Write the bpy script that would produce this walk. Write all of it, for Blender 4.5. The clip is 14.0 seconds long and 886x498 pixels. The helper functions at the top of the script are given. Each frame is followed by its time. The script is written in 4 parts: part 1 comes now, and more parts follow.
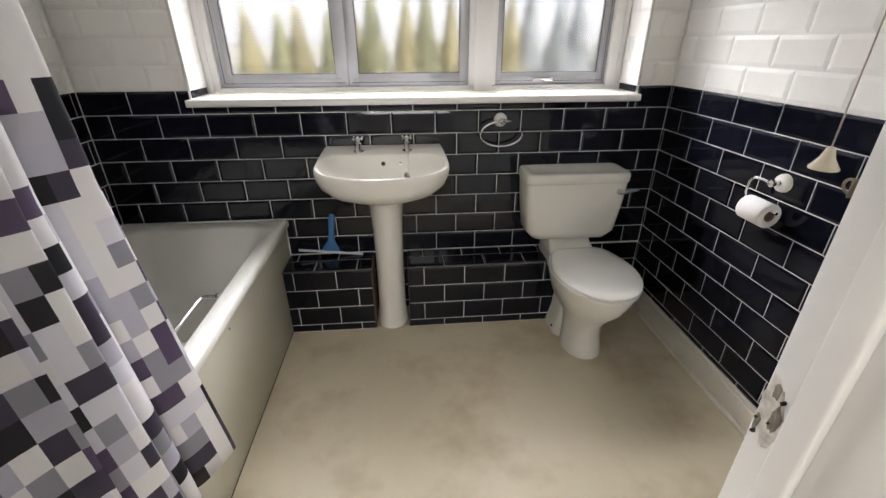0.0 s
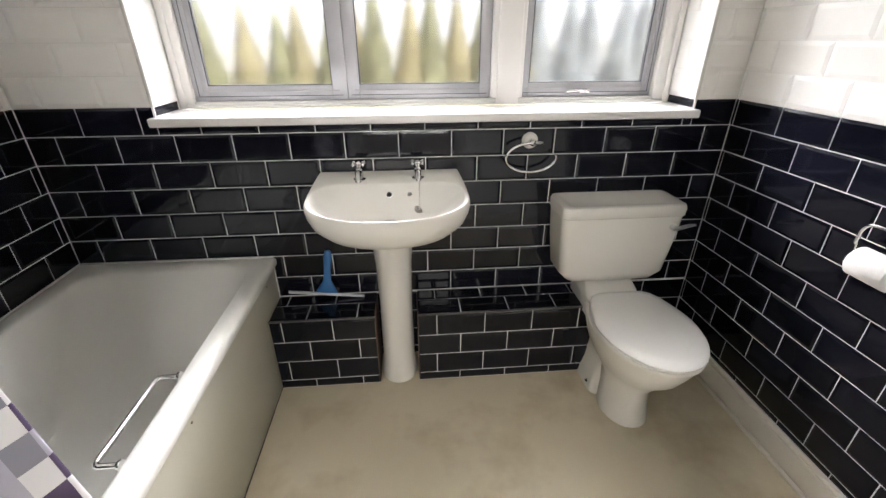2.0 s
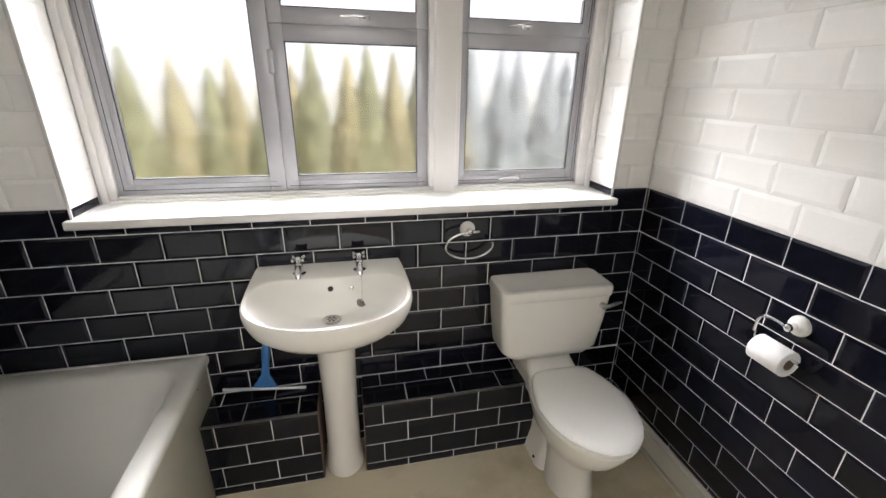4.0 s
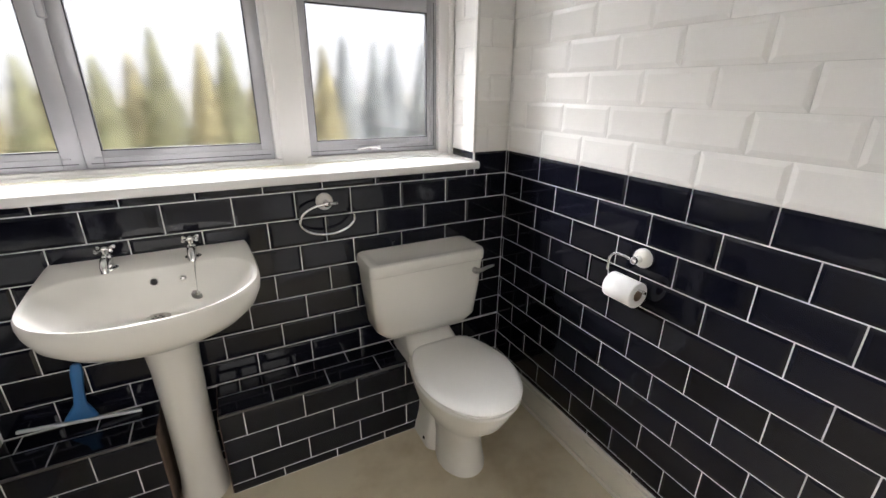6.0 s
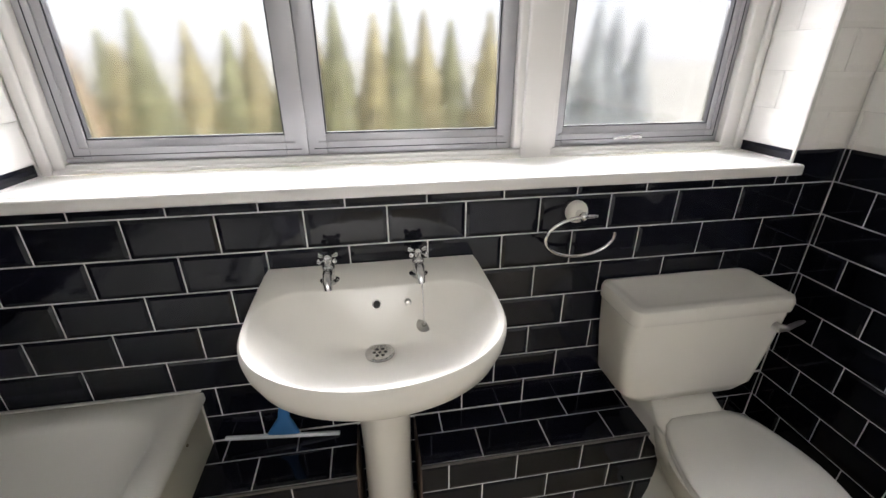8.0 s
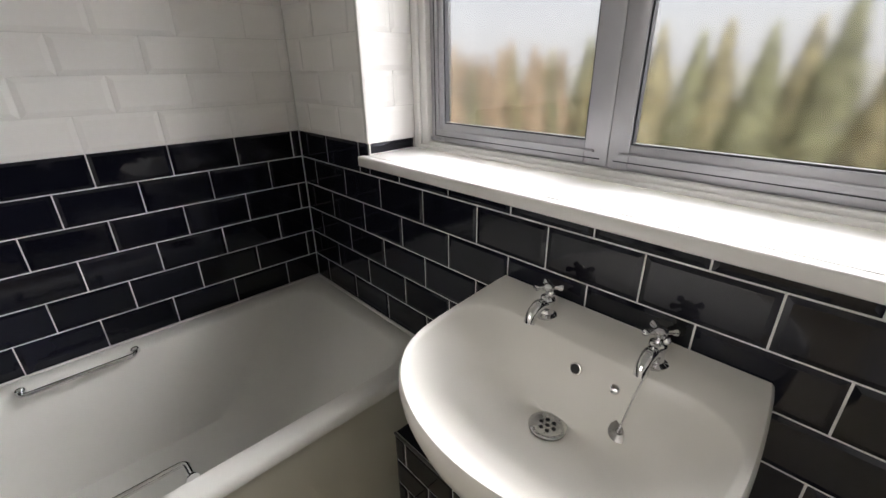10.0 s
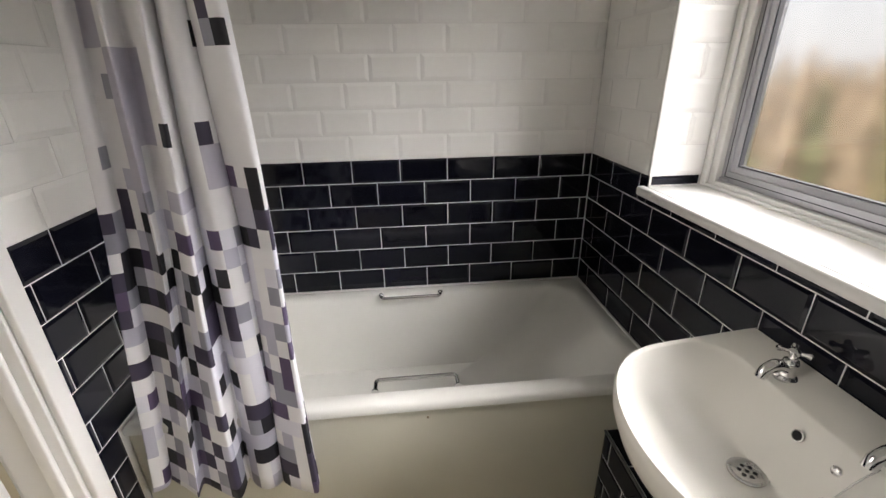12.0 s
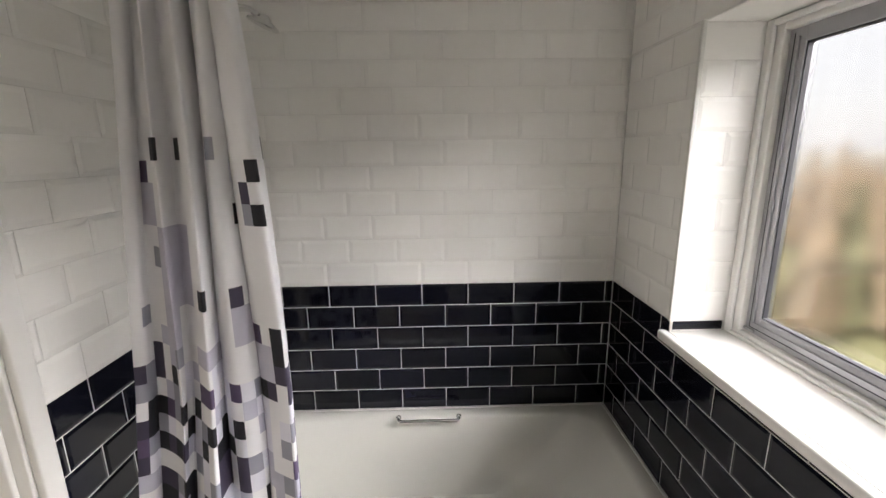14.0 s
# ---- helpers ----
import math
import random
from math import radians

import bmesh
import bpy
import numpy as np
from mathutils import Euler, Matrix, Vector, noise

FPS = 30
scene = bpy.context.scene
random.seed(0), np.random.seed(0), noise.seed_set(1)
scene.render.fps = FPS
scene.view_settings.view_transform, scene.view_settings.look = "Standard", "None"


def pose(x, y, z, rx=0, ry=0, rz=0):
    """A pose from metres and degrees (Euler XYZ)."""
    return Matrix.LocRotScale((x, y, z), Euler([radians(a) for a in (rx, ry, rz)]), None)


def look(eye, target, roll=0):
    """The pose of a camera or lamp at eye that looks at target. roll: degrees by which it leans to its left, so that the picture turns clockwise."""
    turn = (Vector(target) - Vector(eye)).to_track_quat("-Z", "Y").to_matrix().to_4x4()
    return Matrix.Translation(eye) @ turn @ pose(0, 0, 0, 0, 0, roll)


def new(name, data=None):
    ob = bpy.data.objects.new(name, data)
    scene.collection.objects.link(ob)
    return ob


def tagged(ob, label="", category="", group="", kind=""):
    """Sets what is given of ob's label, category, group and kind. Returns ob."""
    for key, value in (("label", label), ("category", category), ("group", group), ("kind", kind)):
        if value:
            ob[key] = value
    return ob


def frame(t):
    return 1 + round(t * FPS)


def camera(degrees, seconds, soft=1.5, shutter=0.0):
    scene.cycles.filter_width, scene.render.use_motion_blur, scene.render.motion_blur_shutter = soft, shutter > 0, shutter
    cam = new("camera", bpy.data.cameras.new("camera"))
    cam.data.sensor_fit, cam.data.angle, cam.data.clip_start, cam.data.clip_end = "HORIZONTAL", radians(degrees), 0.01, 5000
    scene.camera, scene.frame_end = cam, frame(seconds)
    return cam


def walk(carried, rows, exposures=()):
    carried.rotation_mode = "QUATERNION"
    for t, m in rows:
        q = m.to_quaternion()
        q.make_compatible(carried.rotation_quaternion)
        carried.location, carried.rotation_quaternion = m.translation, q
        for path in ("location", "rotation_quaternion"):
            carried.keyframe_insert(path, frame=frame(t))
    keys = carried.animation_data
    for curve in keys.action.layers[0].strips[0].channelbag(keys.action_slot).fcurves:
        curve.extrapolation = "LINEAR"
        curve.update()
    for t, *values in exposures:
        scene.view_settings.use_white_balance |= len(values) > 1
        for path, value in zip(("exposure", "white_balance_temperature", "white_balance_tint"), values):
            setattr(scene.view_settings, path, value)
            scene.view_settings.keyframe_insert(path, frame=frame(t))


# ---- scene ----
cam = camera(92.7, 14.0)
PATH = [
    (0, (0.355, 0.137, 1.34), (0.506, 1.925, 0.457), -0.2),
    (0.5, (0.361, 0.208, 1.318), (0.499, 1.996, 0.434), -0.3),
    (1, (0.334, 0.34, 1.307), (0.476, 2.127, 0.421), -0.2),
    (1.5, (0.316, 0.437, 1.329), (0.459, 2.22, 0.435), -0.2),
    (2, (0.324, 0.518, 1.364), (0.469, 2.303, 0.473), -0.2),
    (2.2, (0.346, 0.535, 1.383), (0.477, 2.329, 0.508), -0.4),
    (4.3, (0.336, 0.574, 1.567), (0.829, 2.382, 0.869), 0.9),
    (4.5, (0.37, 0.563, 1.571), (0.917, 2.362, 0.888), 0.7),
    (5, (0.422, 0.561, 1.549), (1.118, 2.312, 0.88), 0.6),
    (5.5, (0.465, 0.567, 1.469), (1.27, 2.272, 0.801), 0.6),
    (6, (0.483, 0.597, 1.395), (1.349, 2.257, 0.692), 0.5),
    (6.5, (0.487, 0.656, 1.363), (1.335, 2.307, 0.619), 0.2),
    (7, (0.411, 0.791, 1.36), (1.213, 2.447, 0.576), 0.4),
    (7.5, (0.338, 0.989, 1.349), (0.934, 2.72, 0.545), -0.0),
    (8, (0.259, 1.131, 1.387), (0.563, 2.93, 0.566), -0.1),
    (8.5, (0.238, 1.337, 1.351), (0.13, 3.165, 0.547), -0.4),
    (9, (0.235, 1.438, 1.351), (-0.318, 3.19, 0.561), -0.3),
    (9.2, (0.277, 1.437, 1.346), (-0.45, 3.125, 0.556), -0.3),
    (11.3, (0.784, 1.314, 1.424), (-1.0, 1.741, 0.629), -1.3),
    (11.5, (0.768, 1.3, 1.432), (-1.033, 1.649, 0.635), -1.1),
    (12, (0.773, 1.307, 1.484), (-1.065, 1.483, 0.716), -0.9),
    (12.5, (0.746, 1.332, 1.58), (-1.118, 1.422, 0.862), -0.9),
    (13, (0.729, 1.335, 1.642), (-1.167, 1.399, 1.01), -0.8),
    (13.5, (0.726, 1.343, 1.68), (-1.2, 1.394, 1.143), -0.8),
    (14, (0.74, 1.353, 1.709), (-1.21, 1.4, 1.265), -0.7),
]
EXPOSURES = [(t, 4.32 + e, k, 10.8) for t, e, k in ((0, 0.12, 6300), (1.0, 0.35, 6300), (2.2, 0.47, 6300), (4.3, 0.3, 6300), (4.6, -0.1, 6300), (5.0, -0.15, 6300), (5.6, 0.0, 6250), (6.0, 0.2, 6250), (7.0, 0.3, 6250), (8.0, 0.15, 6250), (8.4, -0.36, 6300), (9.2, -0.5, 6300), (11.3, -0.2, 6450), (12.0, -0.2, 6500), (13.0, -0.15, 6500), (14.0, -0.05, 6500))]
walk(cam, [(t, look(eye, target, roll)) for t, eye, target, roll in PATH], EXPOSURES)

# ---- world, light, exposure ----
world = bpy.data.worlds.new("overcast")
scene.world = world
world.use_nodes = True
wn = world.node_tree.nodes
sky = wn.new("ShaderNodeTexSky")
sky.sky_type, sky.sun_disc = "NISHITA", False
sky.sun_elevation, sky.sun_rotation = radians(48), radians(150)
sky.air_density, sky.dust_density, sky.ozone_density = 1.0, 2.0, 1.0
wn["Background"].inputs["Strength"].default_value = 0.12
veil = wn.new("ShaderNodeMix")          # an even layer of cloud before the sky
veil.data_type = "RGBA"
veil.inputs["Factor"].default_value = 0.94
veil.inputs["B"].default_value = (2.42, 2.36, 2.34, 1)
world.node_tree.links.new(sky.outputs["Color"], veil.inputs["A"])
world.node_tree.links.new(veil.outputs["Result"], wn["Background"].inputs["Color"])
sun = new("sun", bpy.data.lights.new("sun", "SUN"))
sun.data.energy, sun.data.angle, sun.data.color = 3.0, radians(14), (1.0, 0.96, 0.9)
sun.matrix_world = look((0, 0, 0), (-0.33, 0.58, -0.74))
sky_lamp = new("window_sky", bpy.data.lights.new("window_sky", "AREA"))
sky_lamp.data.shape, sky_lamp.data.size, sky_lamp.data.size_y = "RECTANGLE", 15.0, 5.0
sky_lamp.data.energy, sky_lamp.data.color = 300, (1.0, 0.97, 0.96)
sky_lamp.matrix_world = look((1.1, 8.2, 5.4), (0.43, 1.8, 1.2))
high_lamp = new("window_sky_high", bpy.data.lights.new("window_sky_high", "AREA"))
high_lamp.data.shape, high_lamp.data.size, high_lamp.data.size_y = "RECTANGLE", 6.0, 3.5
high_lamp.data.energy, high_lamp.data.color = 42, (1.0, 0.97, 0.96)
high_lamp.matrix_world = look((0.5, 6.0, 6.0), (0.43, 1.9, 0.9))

# added fill lamp, out of view on the landing, brightens the room through the doorway
landing_fill_lamp = new("landing_fill", bpy.data.lights.new("landing_fill", "AREA"))
landing_fill_lamp.data.shape, landing_fill_lamp.data.size, landing_fill_lamp.data.size_y = "RECTANGLE", 1.0, 0.6
landing_fill_lamp.data.energy, landing_fill_lamp.data.color = 1.15, (1.0, 0.96, 0.90)
landing_fill_lamp.matrix_world = look((0.35, -0.95, 2.25), (0.5, 1.5, 0.45))

# ---- plan ----
XW, XE, YS, YN, CEIL = -1.022, 1.600, 0.455, 2.142, 2.42
Z0 = 1.153                      # top of the black tiling
PX, PZ, TOPROW = 0.202, 0.1012, 0.098
WX0, WX1, WZ0, WZ1 = -0.560, 1.430, 1.118, 2.066    # window opening
YF = 2.325                      # window frame face
DX0, DX1, DZ1 = -0.090, 0.738, 2.03                 # doorway
YH = 0.300                      # hall face of the south wall
GROUT = 0.0014


# ---- materials ----
def material(name, colour, rough=0.5, metal=0.0, spread=0.0, scale=8.0, bump=0.0, bump_scale=60.0, coat=0.0, random_tone=0.0, rough_spread=0.0, second=None, second_scale=1.2, second_amount=0.3, spec=0.5):
    m = bpy.data.materials.new(name)
    m.use_nodes = True
    nt, n, l = m.node_tree, m.node_tree.nodes, m.node_tree.links
    b = n["Principled BSDF"]
    b.inputs["Roughness"].default_value, b.inputs["Metallic"].default_value = rough, metal
    b.inputs["Coat Weight"].default_value, b.inputs["Coat Roughness"].default_value = coat, 0.08
    b.inputs["Specular IOR Level"].default_value = spec
    tc = n.new("ShaderNodeTexCoord")
    geo = n.new("ShaderNodeNewGeometry")
    last = n.new("ShaderNodeRGB").outputs[0]
    last.default_value = (*colour, 1)
    if spread:
        t = n.new("ShaderNodeTexNoise")
        t.inputs["Scale"].default_value, t.inputs["Detail"].default_value = scale, 6
        l.new(geo.outputs["Position"], t.inputs["Vector"])
        r = n.new("ShaderNodeMapRange")
        r.inputs["From Min"].default_value, r.inputs["From Max"].default_value = 0.3, 0.7
        r.inputs["To Min"].default_value, r.inputs["To Max"].default_value = 1 - spread, 1 + spread
        l.new(t.outputs["Fac"], r.inputs["Value"])
        mx = n.new("ShaderNodeMix")
        mx.data_type, mx.blend_type = "RGBA", "MULTIPLY"
        mx.inputs["Factor"].default_value = 1
        l.new(last, mx.inputs["A"])
        l.new(r.outputs[0], mx.inputs["B"])
        last = mx.outputs["Result"]
    if second:
        t = n.new("ShaderNodeTexNoise")
        t.inputs["Scale"].default_value, t.inputs["Detail"].default_value, t.inputs["Roughness"].default_value = second_scale, 4, 0.6
        l.new(geo.outputs["Position"], t.inputs["Vector"])
        r = n.new("ShaderNodeMapRange")
        r.inputs["From Min"].default_value, r.inputs["From Max"].default_value, r.inputs["To Max"].default_value = 0.5, 0.72, second_amount
        l.new(t.outputs["Fac"], r.inputs["Value"])
        mx = n.new("ShaderNodeMix")
        mx.data_type = "RGBA"
        l.new(r.outputs[0], mx.inputs["Factor"])
        l.new(last, mx.inputs["A"])
        mx.inputs["B"].default_value = (*second, 1)
        last = mx.outputs["Result"]
    if random_tone:
        o = n.new("ShaderNodeObjectInfo")
        r = n.new("ShaderNodeMapRange")
        r.inputs["To Min"].default_value, r.inputs["To Max"].default_value = 1 - random_tone, 1 + random_tone
        l.new(o.outputs["Random"], r.inputs["Value"])
        mx = n.new("ShaderNodeMix")
        mx.data_type, mx.blend_type = "RGBA", "MULTIPLY"
        mx.inputs["Factor"].default_value = 1
        l.new(last, mx.inputs["A"])
        l.new(r.outputs[0], mx.inputs["B"])
        last = mx.outputs["Result"]
    l.new(last, b.inputs["Base Color"])
    if rough_spread:
        t = n.new("ShaderNodeTexNoise")
        t.inputs["Scale"].default_value, t.inputs["Detail"].default_value = 5, 5
        l.new(geo.outputs["Position"], t.inputs["Vector"])
        r = n.new("ShaderNodeMapRange")
        r.inputs["To Min"].default_value, r.inputs["To Max"].default_value = max(0.01, rough - rough_spread), rough + rough_spread
        l.new(t.outputs["Fac"], r.inputs["Value"])
        l.new(r.outputs[0], b.inputs["Roughness"])
    if bump:
        t = n.new("ShaderNodeTexNoise")
        t.inputs["Scale"].default_value, t.inputs["Detail"].default_value = bump_scale, 3
        l.new(geo.outputs["Position"], t.inputs["Vector"])
        bp = n.new("ShaderNodeBump")
        bp.inputs["Strength"].default_value, bp.inputs["Distance"].default_value = 1.0, bump
        l.new(t.outputs["Fac"], bp.inputs["Height"])
        l.new(bp.outputs[0], b.inputs["Normal"])
    return m


M_BLACK = material("black_glazed_tile", (0.0052, 0.0056, 0.0105), 0.08, spread=0.2, scale=3, bump=0.0009, bump_scale=9, random_tone=0.3, rough_spread=0.05, spec=0.36)
M_WHITE = material("white_glazed_tile", (0.84, 0.825, 0.795), 0.07, spread=0.03, scale=3, bump=0.0012, bump_scale=9, random_tone=0.03, rough_spread=0.03)
M_GROUT = material("pale_grout", (0.71, 0.70, 0.67), 0.9, spread=0.12, scale=14, bump=0.0006, bump_scale=300)
M_PAINT = material("white_gloss_paint", (0.76, 0.745, 0.72), 0.32, spread=0.03, scale=5, bump=0.0005, bump_scale=30, rough_spread=0.08)
M_WALLPAINT = material("wall_paint", (0.74, 0.72, 0.69), 0.8, spread=0.04, scale=3, bump=0.0008, bump_scale=120)
M_CEIL = material("ceiling_paint", (0.85, 0.84, 0.82), 0.85, spread=0.04, scale=2, bump=0.0008, bump_scale=90)
M_VINYL = material("cream_vinyl", (0.62, 0.55, 0.405), 0.42, spread=0.05, scale=2.4, bump=0.0004, bump_scale=70, rough_spread=0.1, second=(0.36, 0.27, 0.15), second_scale=2.6, second_amount=0.66)
M_SKIRT = material("cream_skirting_paint", (0.72, 0.68, 0.59), 0.4, spread=0.05, scale=6, bump=0.0006, bump_scale=40)
M_CERAMIC = material("glazed_white_ceramic", (0.74, 0.72, 0.67), 0.24, spread=0.02, scale=3, rough_spread=0.05, spec=0.4)
M_BATH = material("white_acrylic", (0.72, 0.71, 0.67), 0.30, spread=0.03, scale=3, rough_spread=0.06)
M_PANEL = material("cream_bath_panel", (0.60, 0.58, 0.49), 0.35, spread=0.05, scale=2, bump=0.0006, bump_scale=6)
M_SEAT = material("white_plastic_seat", (0.76, 0.75, 0.72), 0.2, rough_spread=0.05)
M_CHROME = material("chrome", (0.78, 0.78, 0.78), 0.08, metal=1.0, rough_spread=0.05)
M_STEEL = material("worn_steel", (0.55, 0.54, 0.52), 0.28, metal=1.0, spread=0.12, scale=60, rough_spread=0.08)
M_DULL = material("tarnished_brass", (0.30, 0.25, 0.18), 0.3, metal=1.0, spread=0.2, scale=30)
M_ALU = material("mill_aluminium_frame", (0.42, 0.42, 0.44), 0.42, metal=0.55, spread=0.05, scale=10, rough_spread=0.08)
M_GASKET_SHADE = material("dark_gasket_and_groove_shade", (0.02, 0.02, 0.025), 0.6)
M_TRIM = material("grey_tile_trim", (0.12, 0.115, 0.11), 0.4, metal=0.5, spread=0.2, scale=20)
M_BLUE = material("blue_plastic", (0.03, 0.14, 0.34), 0.35, spread=0.08, scale=10)
M_RUBBERW = material("pale_rubber_blade", (0.62, 0.64, 0.66), 0.5)
M_PAPER = material("toilet_paper", (0.80, 0.79, 0.78), 0.95, spread=0.03, scale=40, bump=0.0008, bump_scale=200)
M_CARD = material("cardboard_core", (0.30, 0.23, 0.17), 0.9)
M_IVORY = material("cream_porcelain", (0.66, 0.60, 0.45), 0.15, spread=0.04, scale=10, coat=0.3)
M_CORD = material("pull_cord", (0.40, 0.34, 0.30), 0.9)
M_RAWWOOD = material("broken_raw_wood", (0.24, 0.21, 0.17), 0.9, spread=0.4, scale=60, bump=0.003, bump_scale=120)
M_FILLER = material("chipped_filler", (0.60, 0.57, 0.52), 0.9, spread=0.35, scale=70, bump=0.002, bump_scale=160)
M_BOARD = material("stained_board", (0.10, 0.065, 0.045), 0.8, spread=0.3, scale=25)
# near-black: paints the shade inside holes, slots and gaps; also the dark foot bolts
M_SHADE_BOLT = material("hole_shade_and_dark_bolt", (0.01, 0.01, 0.01), 0.8)
M_SILICONE = material("white_silicone", (0.66, 0.65, 0.62), 0.5, spread=0.08, scale=20)
M_GRASS = material("grass", (0.13, 0.125, 0.055), 0.9, spread=0.4, scale=1.5)


def glass_material():
    m = bpy.data.materials.new("obscured_glass")
    m.use_nodes = True
    n, l = m.node_tree.nodes, m.node_tree.links
    b = n["Principled BSDF"]
    b.inputs["Base Color"].default_value = (0.175, 0.175, 0.175, 1)
    b.inputs["Transmission Weight"].default_value, b.inputs["Roughness"].default_value, b.inputs["IOR"].default_value = 1.0, 0.100, 1.45
    geo, mp, t, bp = n.new("ShaderNodeNewGeometry"), n.new("ShaderNodeMapping"), n.new("ShaderNodeTexNoise"), n.new("ShaderNodeBump")
    mp.inputs["Scale"].default_value = (60, 60, 7)
    t.inputs["Scale"].default_value, t.inputs["Detail"].default_value = 1.0, 2
    bp.inputs["Strength"].default_value, bp.inputs["Distance"].default_value = 0.25, 0.0003
    l.new(geo.outputs["Position"], mp.inputs["Vector"])
    l.new(mp.outputs[0], t.inputs["Vector"])
    l.new(t.outputs["Fac"], bp.inputs["Height"])
    l.new(bp.outputs[0], b.inputs["Normal"])
    return m


M_GLASS = glass_material()


def leaf_material(name, colour):
    m = material(name, colour, 0.7, spread=0.45, scale=4)
    return m


# ---- mesh helpers ----
def link_mesh(name, verts, faces, mat, parent=None, smooth=False, label=""):
    me = bpy.data.meshes.new(name)
    me.from_pydata([tuple(v) for v in verts], [], faces)
    me.materials.append(mat)
    if smooth:
        me.polygons.foreach_set("use_smooth", [True] * len(me.polygons))
    me.update()
    ob = new(name, me)
    ob.parent = parent
    if label:
        tagged(ob, label)
    return ob


def part(name, bm, mat, parent=None, label="", smooth=False):
    bmesh.ops.recalc_face_normals(bm, faces=bm.faces)
    me = bpy.data.meshes.new(name)
    bm.to_mesh(me)
    bm.free()
    me.materials.append(mat)
    if smooth:
        me.polygons.foreach_set("use_smooth", [True] * len(me.polygons))
        me.set_sharp_from_angle(angle=radians(50))
    ob = new(name, me)
    ob.parent = parent
    if label:
        tagged(ob, label)
    return ob


def thing(name, place, label, category, group="", kind="", rz=0):
    ob = new(name)
    ob.empty_display_size = 0.05
    ob.matrix_world = pose(*place, 0, 0, rz)
    return tagged(ob, label, category, group, kind)


def add_box(bm, x0, x1, y0, y1, z0, z1, bevel=0.0, seg=2):
    r = bmesh.ops.create_cube(bm, size=1.0, matrix=Matrix.Translation(((x0 + x1) / 2, (y0 + y1) / 2, (z0 + z1) / 2)) @ Matrix.Diagonal((x1 - x0, y1 - y0, z1 - z0, 1)))
    if bevel:
        es = list({e for v in r["verts"] for e in v.link_edges})
        bmesh.ops.bevel(bm, geom=es, offset=bevel, segments=seg, affect="EDGES", profile=0.5)
    return bm


def box(name, x0, x1, y0, y1, z0, z1, mat, parent=None, bevel=0.0, label="", seg=2):
    bm = bmesh.new()
    add_box(bm, x0, x1, y0, y1, z0, z1, bevel, seg)
    return part(name, bm, mat, parent, label, smooth=bevel > 0)


def add_loft(bm, rings, cap0=True, cap1=True):
    rows = [[bm.verts.new(p) for p in ring] for ring in rings]
    n = len(rows[0])
    for a, b in zip(rows, rows[1:]):
        for i in range(n):
            bm.faces.new((a[i], a[(i + 1) % n], b[(i + 1) % n], b[i]))
    if cap0:
        bm.faces.new(rows[0][::-1])
    if cap1:
        bm.faces.new(rows[-1])
    return bm


def ellipse(cx, cy, z, rx, ry, n=40, power=2.0):
    out = []
    for i in range(n):
        a = 2 * math.pi * i / n
        c, s = math.cos(a), math.sin(a)
        out.append(Vector((cx + rx * math.copysign(abs(c) ** (2 / power), c), cy + ry * math.copysign(abs(s) ** (2 / power), s), z)))
    return out


def add_tube(bm, pts, r, n=10, closed=False):
    pts = [Vector(p) for p in pts]
    rings, up = [], Vector((0.13, 0.21, 0.97))
    for i, p in enumerate(pts):
        d = (pts[min(i + 1, len(pts) - 1)] - pts[max(i - 1, 0)]).normalized()
        side = d.cross(up)
        if side.length < 0.05:
            side = d.cross(Vector((1, 0, 0)))
        side.normalize()
        other = side.cross(d).normalized()
        rad = r[i] if isinstance(r, (list, tuple)) else r
        rings.append([p + side * rad * math.cos(2 * math.pi * k / n) + other * rad * math.sin(2 * math.pi * k / n) for k in range(n)])
    return add_loft(bm, rings)


def tube(name, pts, r, mat, parent=None, n=10, label=""):
    bm = bmesh.new()
    add_tube(bm, pts, r, n)
    return part(name, bm, mat, parent, label, smooth=True)


def arc(fn, a0, a1, n):
    return [fn(a0 + (a1 - a0) * i / (n - 1)) for i in range(n)]


def turned(name, profile, axis_pose, mat, parent=None, n=24, label=""):
    """A turned piece: profile rows of (radius, height), laid along the pose's z."""
    bm = bmesh.new()
    add_loft(bm, [[axis_pose @ Vector((r * math.cos(2 * math.pi * k / n), r * math.sin(2 * math.pi * k / n), h)) for k in range(n)] for r, h in profile])
    return part(name, bm, mat, parent, label, smooth=True)


# ---- structure ----
def wall(name, boxes, mat, label):
    bm = bmesh.new()
    for b in boxes:
        add_box(bm, *b)
    ob = part(name, bm, mat)
    return tagged(ob, label, kind="structure")


T = 0.10
gN, gS, gW, gE = YN + GROUT, YS - GROUT, XW - GROUT, XE + GROUT
OUT = YN + 0.30
wall_north = wall("wall_north", [
    (gW - T, gE + T, gN, OUT, -0.1, WZ0 - 0.03),
    (gW - T, WX0 - GROUT, gN, OUT, WZ0 - 0.03, WZ1 + 0.006),
    (WX1 + GROUT, gE + T, gN, OUT, WZ0 - 0.03, WZ1 + 0.006),
    (gW - T, gE + T, gN, OUT, WZ1 + 0.006, CEIL + 0.1)], M_GROUT, "window wall tiled black below and bevelled white above")
wall_west = wall("wall_west", [(gW - T, gW, gS - 0.15, gN, -0.1, CEIL + 0.1)], M_GROUT, "wall behind the bath tiled black below and white above")
wall_east = wall("wall_east", [(gE, gE + T, gS - 0.15, gN, -0.1, CEIL + 0.1)], M_GROUT, "long wall tiled glossy black below and bevelled white above")
